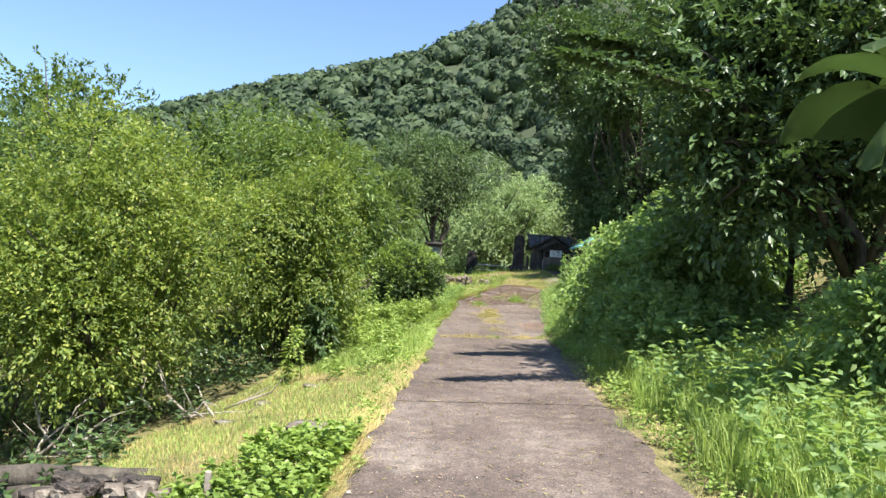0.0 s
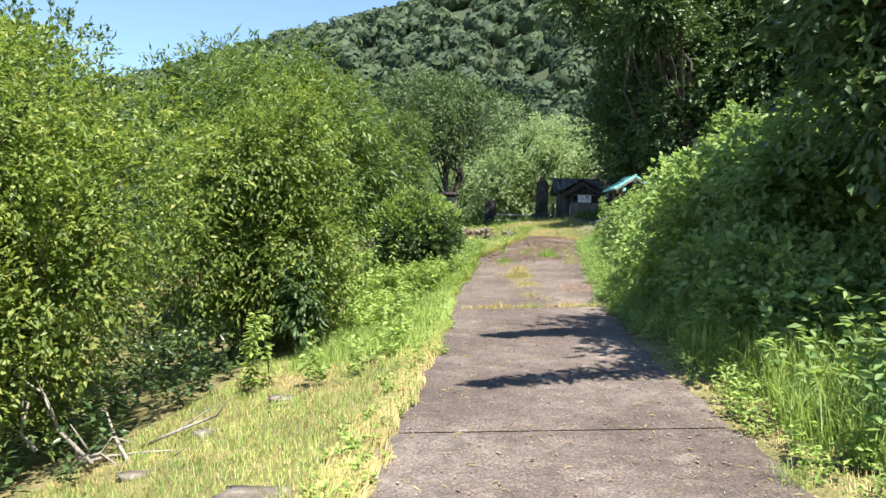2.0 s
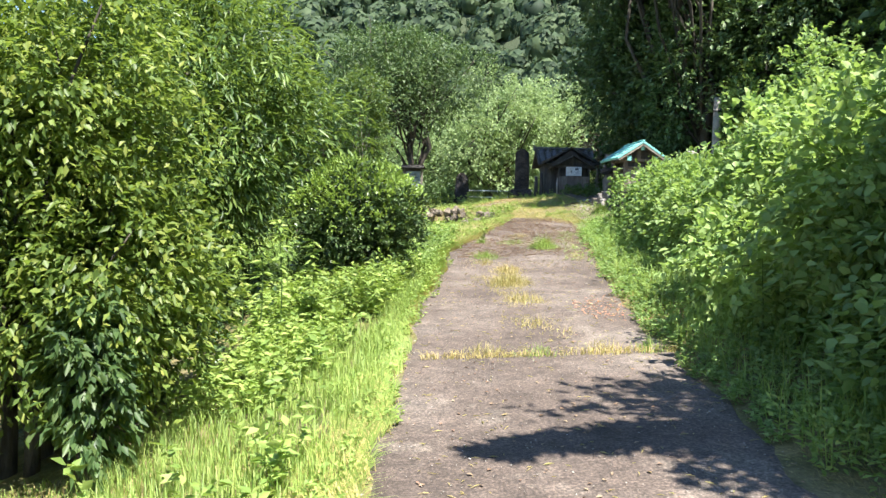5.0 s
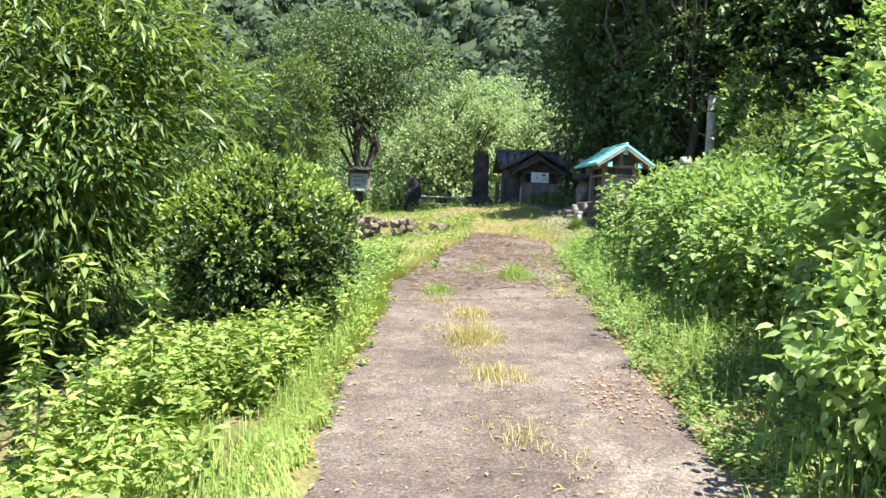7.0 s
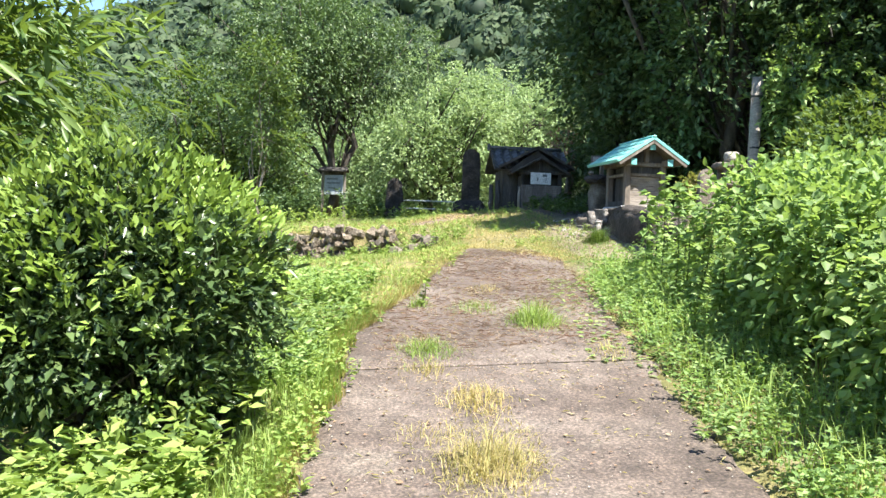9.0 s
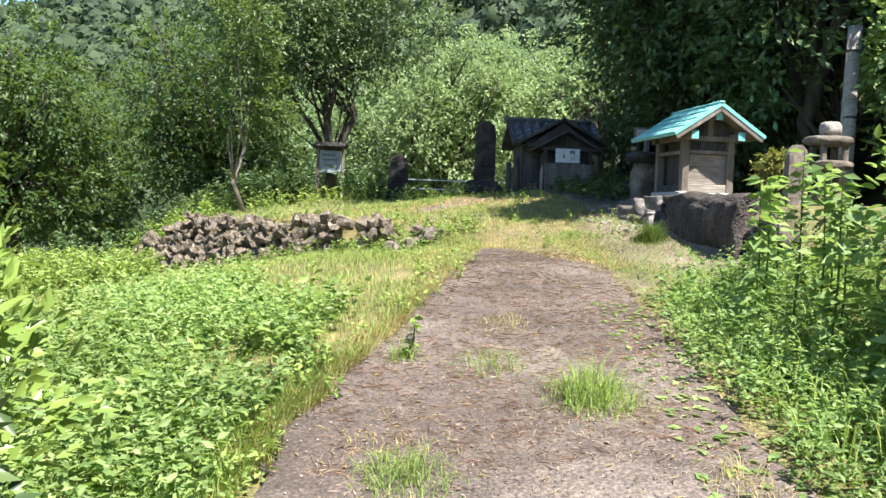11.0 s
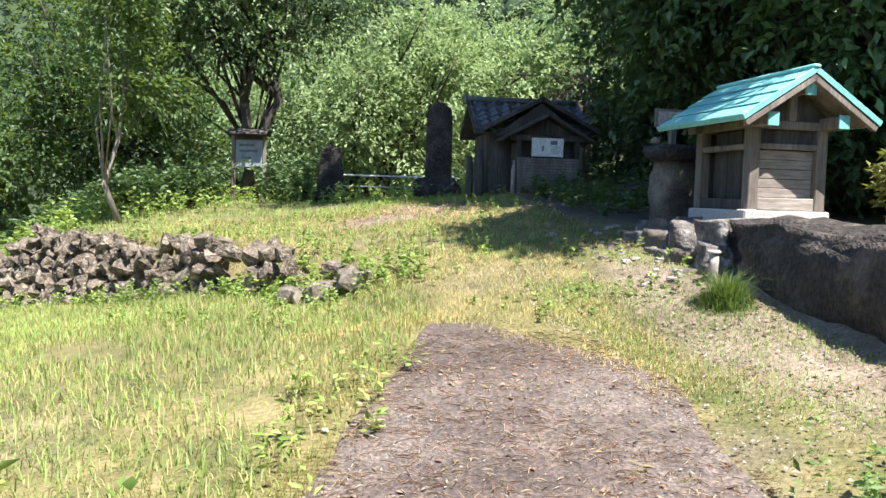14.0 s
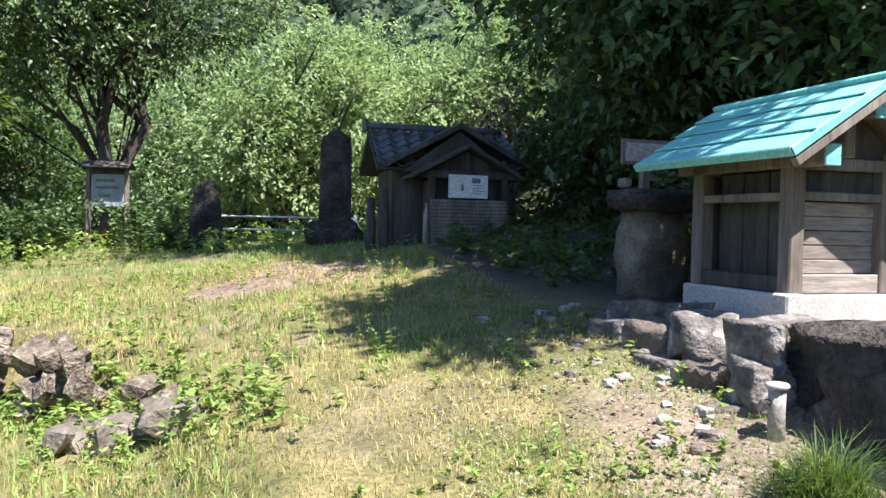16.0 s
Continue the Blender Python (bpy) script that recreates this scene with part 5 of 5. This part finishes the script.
def weed_strip(name, label, seed, P, height, size, material, per=14, slim=0.5):
    rng = np.random.default_rng(seed)
    h = height * rng.uniform(0.35, 1.25, len(P))
    t = rng.uniform(0.1, 1, (len(P), per))
    a = rng.uniform(0, 2 * math.pi, (len(P), per))
    z = ground_at(P[:, 0], P[:, 1])
    out = np.stack([np.cos(a), np.sin(a), 0.35 + 0 * a], -1)
    at = np.stack([P[:, :1] + 0.25 * h[:, None] * t * np.cos(a), P[:, 1:] + 0.25 * h[:, None] * t * np.sin(a), z[:, None] + t * h[:, None]], -1)
    v, f = leaves(rng, at.reshape(-1, 3), out.reshape(-1, 3), size, size * slim, 0.1, 0.5)
    tagged(soup(name, v, f, material), label, "weeds", kind="stuff")


left_verge = lambda x, y: (x < lx(y) - 0.02) & (x > lx(y) - 2.3 - 0.25 * np.sin(y))
grass_patch("verge_grass", "short sunlit yellow-green grass on the verge", 1, 60000, (-3.4, 0.4, 3.5, 12.0), 0.05, 0.0045, GRASS_DRY, left_verge)
grass_patch("verge_grass", "fresh green grass on the verge", 2, 50000, (-3.4, 0.4, 3.5, 12.0), 0.075, 0.005, GRASS, left_verge, 0.9, 0.4)
grass_patch("verge_grass", "lush tall green grass beside the lane", 3, 60000, (-2.2, 1.5, 11.0, 19.0), 0.16, 0.0055, GRASS, lambda x, y: (x < lx(y) - 0.03) & (x > lx(y) - 1.5) & ((x + 0.85) ** 2 + (y - 17.3) ** 2 > 0.55), 0.6)
weed_patch("verge_weeds", "bright leafy weeds along the verge", 4, 900, (-2.8, 1.5, 10.0, 22.0), 0.3, 0.085, GRASS, lambda x, y: (x < lx(y) - 0.35) & (x > lx(y) - 1.1), 0.3)
weed_patch("verge_weeds", "bright low clover-like weeds by the stones", 5, 800, (-2.2, -0.5, 4.0, 6.6), 0.17, 0.06, LEAF_NEW, lambda x, y: (x < lx(y) - 0.02) & (x > -1.95 + 0.2 * (y - 4)), 0.0, 16, 0.75)
weed_strip("edge_weeds", "small weeds along the broken edge of the lane", 6, strip(6, 330, 4.0, 19.0, lx, -0.28, 0.08), 0.12, 0.042, GRASS)
grass_patch("meadow_grass", "green meadow grass below the terrace wall", 7, 90000, (-5.5, 2.4, 18.5, 31.0), 0.09, 0.0055, GRASS, lambda x, y: (x < lx(y) + 0.02) & (wall_side(x, y) < -0.25), 1.0)
weed_patch("meadow_weeds", "leafy bright weeds in the meadow", 8, 7500, (-4.5, 1.0, 18.0, 23.5), 0.25, 0.055, LEAF_VINE, lambda x, y: (x < lx(y) - 0.12) & (x + 0.42 * (y - 18.3) < 1.7 + 0.3 * np.sin(3 * y)), 0.15, 16, 0.48)
grass_patch("terrace_grass", "short sun-dried grass at the lane's end", 9, 85000, (-1.0, 4.3, 22.8, 31.5), 0.05, 0.0045, GRASS_DRY, lambda x, y: open_ground(x, y) & ~((x < 1.2) & (wall_side(x, y) < -0.2)) & (((x - 2.5) / 1.0) ** 2 + ((y - 29.2) / 0.6) ** 2 > 1) & ((x < 3.3) | (y > 25.8)) & ((x < 3.9) | (y < 26.5)), 1.0)
grass_patch("terrace_grass", "green grass on the raised terrace", 10, 36000, (-5.5, 6.0, 26.0, 38.0), 0.09, 0.009, GRASS, lambda x, y: (wall_side(x, y) > 0.15) & open_ground(x, y) & ((x < 3.8) | (y > 33)) & (((x - 2.5) / 1.0) ** 2 + ((y - 29.2) / 0.6) ** 2 > 1), 0.9, 0.5)
weed_patch("terrace_weeds", "leafy weeds along the back of the terrace", 11, 1100, (-6.0, 6.5, 29.5, 38.0), 0.34, 0.09, GRASS, lambda x, y: (wall_side(x, y) > 1.2) & open_ground(x, y) & ((y > 33) | (x < -1.0)), 0.2)
right_bank = lambda x, y: (x > rx(y) + 0.03) & (x < rx(y) + 2.4)
grass_patch("bank_grass", "tall rank green grass on the bank", 12, 34000, (1.7, 4.6, 3.0, 11.5), 0.40, 0.008, GRASS, lambda x, y: right_bank(x, y) & (x > rx(y) + 0.25 + 0.1 * np.sin(3 * y)), 0.7)
weed_patch("bank_weeds", "tall leafy weeds crowding the bank", 13, 900, (1.9, 4.6, 3.5, 12.0), 0.6, 0.095, LEAF_VINE, lambda x, y: right_bank(x, y) & (x > rx(y) + 0.35), 0.2, 20)
grass_strip("bank_edge_grass", "dry pale grass fringing the lane", 14, strip(14, 7000, 3.0, 23.0, rx, -0.06, 0.4), 0.06, 0.005, GRASS_DRY)
weed_strip("bank_weeds", "leafy weeds spilling from the bank onto the lane", 15, strip(15, 1200, 11.3, 21.5, rx, -0.08, 0.75), 0.18, 0.042, LEAF_VINE, 16, 0.48)
weed_patch("bank_weeds", "low leafy weeds spilling from the bank onto the lane", 15, 2000, (1.9, 5.0, 11.5, 21.8), 0.25, 0.045, LEAF_VINE, lambda x, y: (x > rx(y) - 0.05 - 0.1 * np.sin(2.3 * y)) & (x < rx(y) + 1.3), 0.0, 16, 0.48)
grass_patch("bank_grass", "rank green grass among the weeds of the bank", 31, 12000, (1.9, 5.0, 11.0, 21.6), 0.30, 0.007, GRASS, lambda x, y: (x > rx(y) + 0.05) & (x < rx(y) + 1.5), 0.7)
# darkest leaf material used here in place of shade under the trees
weed_patch("hollow_weeds", "undergrowth beneath the shrub trees, leaf tone darkened for shade", 16, 1900, (-9.0, -1.3, 5.0, 24.0), 0.45, 0.10, LEAF_GLOSSY, lambda x, y: (x < lx(y) - np.where(y > 12.5, 1.4, 2.1)) & ((y < 19) | (x < -4)), 0.0, 16)
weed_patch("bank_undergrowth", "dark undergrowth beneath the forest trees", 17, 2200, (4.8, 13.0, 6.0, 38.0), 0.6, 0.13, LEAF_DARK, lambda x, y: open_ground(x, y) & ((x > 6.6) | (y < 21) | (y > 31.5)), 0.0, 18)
weed_patch("wall_weeds", "weeds hanging over the terrace wall", 18, 6000, (-4.2, 2.2, 25.3, 32.8), 0.2, 0.055, GRASS, lambda x, y: (np.abs(wall_side(x, y) + 0.05) < 0.4) & ((np.abs(wall_side(x, y)) > 0.2) | (x > 0.0)), 0.75)


def tuft(x, y, n, h, r, material, label, seed, category="grass tuft", group="tufts in the lane"):
    rng = np.random.default_rng(seed)
    q = rng.normal(0, 0.5, (n, 2)) * np.array([r, r * 1.3])
    P = np.array([x, y]) + q
    v, f = blades(rng, P, h * np.exp(-2.0 * (q ** 2).sum(1) / r ** 2) + 0.03, 0.0045, 1.3)
    z = ground_z(x, y)
    o = soup("grass_tuft", v - np.array([x, y, z]), f, material)
    o.location = (x, y, z)
    tagged(o, label, category, group, "stuff")


for k, (x, y, n, h, r, m) in enumerate([(1.12, 16.75, 900, 0.2, 0.28, 1), (1.2, 17.7, 500, 0.13, 0.25, 1), (1.0, 18.75, 500, 0.14, 0.25, 0), (1.95, 19.5, 900, 0.24, 0.28, 0), (0.95, 18.3, 160, 0.1, 0.2, 1), (1.15, 15.6, 500, 0.12, 0.3, 1),
                                        (0.6, 13.4, 160, 0.1, 0.22, 1), (1.0, 13.35, 130, 0.09, 0.2, 0), (1.5, 13.4, 160, 0.1, 0.25, 1), (1.85, 13.38, 130, 0.12, 0.18, 0), (1.1, 14.4, 180, 0.1, 0.25, 1), (1.05, 20.3, 160, 0.14, 0.15, 0),
                                        (1.55, 20.1, 260, 0.12, 0.3, 0), (1.75, 21.0, 160, 0.08, 0.25, 1), (0.9, 17.2, 160, 0.08, 0.25, 1), (3.8, 23.9, 1500, 0.24, 0.17, 2), (1.8, 7.2, 120, 0.16, 0.15, 0), (2.3, 18.6, 150, 0.1, 0.2, 1)]):
    tuft(x, y, n, h, r, (GRASS, GRASS_DRY, LEAF_FROND)[m], "dense dark green grass clump at the foot of the standpipe" if m == 2 else "green grass tuft growing from a joint in the lane" if m == 0 else "sun-bleached grass tuft growing in the lane", 500 + k)


def tall_weed(x, y, h, n, size, material, label, seed, slim=0.3, group="tall weeds"):
    rng = np.random.default_rng(seed)
    t = empty("tall_weed", pose(x, y, ground_z(x, y) - 0.02), label, "weed", group)
    bm = bmesh.new()
    top = Vector((rng.normal(0, 0.06), rng.normal(0, 0.06), h))
    rod(bm, [(0, 0, 0), top * 0.5 + Vector((0.02, 0, 0)), top], [0.008, 0.006, 0.002], 6)
    part("stem", bm, LEAF_MID, t)
    k = rng.uniform(0.12, 1, n)
    a = rng.uniform(0, 2 * math.pi, n)
    at = np.array(top)[None] * k[:, None]
    out = np.stack([np.cos(a), np.sin(a), 0.3 + 0 * a], -1)
    v, f = leaves(rng, at, out, size, size * slim, 0.4, 0.3)
    soup("foliage", v, f, material, t)


for k, (x, y, h) in enumerate([(-1.15, 14.5, 1.25), (-1.3, 14.2, 1.0), (-0.95, 14.9, 0.95), (-1.55, 14.8, 1.1), (-1.7, 10.4, 0.7), (-1.85, 10.2, 0.8), (-1.95, 10.6, 0.6), (-1.5, 13.2, 0.8)]):
    tall_weed(x, y, h, 90, 0.11, GRASS, "tall slender weed with narrow leaves", 600 + k)
for k, (x, y, h) in enumerate([(3.15, 20.3, 1.05), (3.35, 20.6, 0.95), (3.45, 20.1, 1.1), (3.25, 19.6, 0.9), (3.6, 20.9, 0.95), (3.7, 20.4, 1.0)]):
    tall_weed(x, y, h, 60, 0.12, LEAF_VINE, "tall broad-leaved weed at the lane's edge", 620 + k, 0.6)
for k in range(26):
    y = 12.6 + 7.6 * ((k * 0.618) % 1)
    x = rx(y) + 0.35 + 1.1 * ((k * 0.377) % 1)
    tall_weed(x, y, 0.75 + 0.55 * ((k * 0.73) % 1), 110, 0.085, LEAF_VINE, "tall leafy weed among the vines of the bank", 660 + k, 0.55, "weeds on the bank")
plant("flowering_shrub", 5.5, 24.45, 0.62, (0.3, 0.26, 0.25), "low shrub with reddish-yellow young leaves beside the shrine", "shrub", LEAF_RED, 70, 110, 9, 0.12, 0.075, 0.45, trunk=0.012, stems=4, lift=0.66, n_lumps=8, z=2.66)
tall_weed(1.06, 20.3, 0.28, 40, 0.06, LEAF_NEW, "small bright weed growing from the lane", 640, 0.6)


def litter(name, label, seed, n, area, size, material, keep, slim=0.6):
    """Fallen leaves and scraps lying on the ground."""
    rng = np.random.default_rng(seed)
    P = patchy(rng, n, *area, keep, 1.3, seed, 0.2)
    z = ground_at(P[:, 0], P[:, 1]) + 0.016
    a = rng.uniform(0, 2 * math.pi, len(P))
    s = size * rng.uniform(0.5, 1.4, len(P))
    u = np.stack([np.cos(a), np.sin(a), rng.normal(0, 0.12, len(P))], -1) * s[:, None]
    w = np.stack([-np.sin(a), np.cos(a), rng.normal(0, 0.2, len(P))], -1) * s[:, None] * slim
    c = np.stack([P[:, 0], P[:, 1], z], -1)
    v = np.stack([c - u * 0.5, c - w * 0.5 + [0, 0, 0.004], c + u * 0.5, c + w * 0.5 + [0, 0, 0.004]], 1).reshape(-1, 3)
    i = np.arange(len(P))[:, None] * 4
    f = np.concatenate([i + np.array([[0, 1, 2]]), i + np.array([[0, 2, 3]])])
    tagged(soup(name, v, f, material), label, "litter", kind="stuff")


on_road = lambda x, y: (x > lx(y) + 0.05) & (x < rx(y) - 0.02)
litter("fallen_leaves", "rust-brown fallen leaves on the lane", 1, 900, (1.3, 2.6, 14.0, 16.3), 0.03, RUST_LEAF, lambda x, y: ((x - 1.98) ** 2 / 0.14 + (y - 15.1) ** 2 / 0.6) < 1)
litter("fallen_leaves", "scattered brown leaves and scraps on the lane", 2, 2600, (-0.7, 3.1, 3.0, 24.0), 0.028, DEAD_LEAF, on_road)
litter("straw_scraps", "pale straw scraps on the lane", 3, 4200, (-0.7, 3.1, 3.0, 24.0), 0.05, GRASS_DRY, on_road, 0.12)
litter("straw_scraps", "pale straw and twigs strewn over the lane's end", 12, 7000, (0.6, 3.1, 17.8, 24.0), 0.036, DEAD_LEAF_PALE, on_road, 0.07)
litter("pine_needles", "red-brown needles strewn over the lane's end", 4, 6500, (0.6, 3.1, 18.8, 23.8), 0.085, DEAD_LEAF, on_road, 0.03)
litter("gravel_grit", "pale grit lying on the lane", 5, 6500, (-0.7, 3.1, 3.0, 24.0), 0.011, STONE_PALE, on_road, 0.8)
litter("cut_leaves", "green cut leaves strewn at the lane's edge", 6, 900, (2.1, 3.6, 18.0, 21.5), 0.07, LEAF_VINE, lambda x, y: (x > rx(y) - 0.45) & (x < rx(y) + 0.4), 0.5)
litter("fallen_leaves", "brown leaf litter on the bare soil by the platform", 7, 1500, (3.0, 4.3, 22.5, 26.5), 0.028, DEAD_LEAF, lambda x, y: (x > 3.2) & (x < 4.2))

weed_patch("verge_weeds", "bright leafy weeds in front of the bush", 19, 800, (-1.5, 0.3, 12.5, 16.9), 0.3, 0.085, GRASS, lambda x, y: (x < lx(y) - 0.65) & (x > -1.5), 0.0, 18, 0.38)
weed_strip("bank_weeds", "small leafy weeds fringing the lane below the bank", 34, strip(34, 420, 3.5, 11.5, rx, -0.02, 0.55), 0.2, 0.05, GRASS, 16, 0.45)
grass_strip("edge_grass", "bleached grass fringe along the broken edge of the lane", 20, strip(20, 11000, 3.5, 23.6, lx, -0.3, 0.08), 0.08, 0.006, GRASS_DRY)
grass_strip("edge_grass", "green grass fringe along the broken edge of the lane", 31, strip(31, 9000, 10.5, 20.5, lx, -0.35, 0.05), 0.11, 0.006, GRASS)
# dark leaf colour stands for the cherry's shade on this undergrowth
weed_patch("terrace_shrubs", "leafy undergrowth along the back fence, darkened for the cherry's shade", 21, 700, (-6.5, 1.1, 34.6, 36.6), 0.75, 0.12, LEAF_DARK, lambda x, y: (np.abs(x + 0.33) > 0.5), -0.5, 40)
weed_patch("wall_end_weeds", "leafy weeds at the end of the terrace wall", 22, 900, (-6.5, -2.3, 27.5, 34.5), 0.5, 0.10, GRASS, lambda x, y: (x < -3.0) | (wall_side(x, y) > 0.3), -0.3, 22)

weed_patch("corner_weeds", "rank leafy weeds at the lane's edge below the shrine", 23, 1300, (2.6, 4.6, 18.6, 21.7), 0.3, 0.045, LEAF_VINE, lambda x, y: (x > rx(y) + 0.15 + 0.12 * np.sin(5 * y)), -0.2, 18, 0.45)
grass_patch("platform_grass", "thin dry grass on the soil by the platform", 24, 26000, (2.8, 4.3, 21.5, 26.5), 0.045, 0.0042, GRASS, lambda x, y: (x > rx(y)) & (x < 4.15), 1.3, 0.75)


def make_offerings():
    for k, (x, y) in enumerate([(5.42, 24.25), (5.62, 24.35)]):
        t = empty("offering_bowl", pose(x, y, ground_z(x, y) + 0.0), "small white bowl set on the platform", "bowl", "bowls by the shrine")
        bm = bmesh.new()
        rod(bm, [(0, 0, 0), (0, 0, 0.02), (0, 0, 0.05), (0, 0, 0.09)], [0.04, 0.045, 0.07, 0.085], 16)
        part("body", bm, WHITE_PAINT, t, smooth=True)


make_offerings()

grass_patch("meadow_grass", "yellowed short grass in the meadow", 25, 42000, (-4.5, 2.4, 19.5, 31.0), 0.07, 0.005, GRASS_DRY, lambda x, y: (x < lx(y) + 0.02) & (wall_side(x, y) < -0.22), 1.0)
grass_patch("centre_strip", "bleached grass strip along the middle of the lane", 26, 9000, (0.6, 1.75, 13.8, 19.2), 0.05, 0.005, GRASS_DRY, lambda x, y: np.abs(x - 1.1 - 0.10 * np.sin(1.9 * y)) < 0.16 + 0.12 * np.sin(2.7 * y), 1.4, 0.9)
grass_patch("joint_grass", "thin grass along a joint of the lane", 27, 2600, (0.1, 2.2, 13.2, 13.6), 0.06, 0.005, GRASS_DRY, lambda x, y: np.abs(y - 13.36) < 0.07, 1.4)
weed_patch("shade_weeds", "dark weeds in the shade between hut and shrine", 28, 500, (4.0, 7.5, 26.9, 30.2), 0.2, 0.075, LEAF_MID, lambda x, y: x > 3.7 + 0.2 * np.sin(3 * y), 0.2, 14)

litter("edge_rubble", "pale crumbled concrete along the lane's edge", 8, 2600, (-0.9, 2.2, 4.0, 23.5), 0.03, STONE_PALE, lambda x, y: (x > lx(y) - 0.12) & (x < lx(y) + 0.14), 0.8)
litter("soil_litter", "straw and brown leaves on the bare patch near the hut", 9, 1400, (1.3, 3.8, 28.4, 30.0), 0.045, DEAD_LEAF, lambda x, y: (((x - 2.5) / 1.1) ** 2 + ((y - 29.2) / 0.7) ** 2 < 1), 0.3)
grass_patch("soil_grass", "sparse grass on the bare patch near the hut", 29, 5000, (1.3, 3.8, 28.4, 30.0), 0.05, 0.006, GRASS_DRY, lambda x, y: (((x - 2.5) / 1.1) ** 2 + ((y - 29.2) / 0.7) ** 2 < 1), 1.2, 0.8)
weed_strip("edge_weeds", "leafy weeds spreading over the crumbled edge of the lane", 30, strip(30, 70, 15.0, 23.4, lx, -0.3, 0.15), 0.14, 0.05, GRASS)

weed_patch("verge_weeds", "tall bright weeds at the foot of the bush", 32, 620, (-1.6, 0.0, 15.0, 16.8), 0.4, 0.08, GRASS, lambda x, y: x < lx(y) - 0.3, -0.6, 22, 0.45)
weed_patch("terrace_weeds", "small upright weeds scattered in the dry grass", 33, 500, (-0.5, 4.0, 24.0, 31.0), 0.14, 0.04, GRASS, lambda x, y: open_ground(x, y) & (wall_side(x, y) > -1.5) & (x < 3.9), 0.5, 16)
grass_patch("lane_end_grass", "dry grass closing over the ragged end of the lane", 35, 9000, (1.2, 3.2, 22.7, 24.3), 0.05, 0.0045, GRASS_DRY, lambda x, y: (x > rx(y) - 0.2 - 0.45 * smooth(23.0, 24.1, y)) | (y > 24.02), 1.2)
litter("gravel_scatter", "pale gravel and chips scattered over the bare soil", 10, 3000, (2.6, 4.3, 21.8, 26.2), 0.016, STONE_PALE, lambda x, y: x > rx(y) - 0.1, 0.8)
litter("gravel_scatter", "gravel chips on the lane's end", 11, 5000, (0.8, 3.1, 18.5, 24.1), 0.012, STONE, on_road, 0.7)
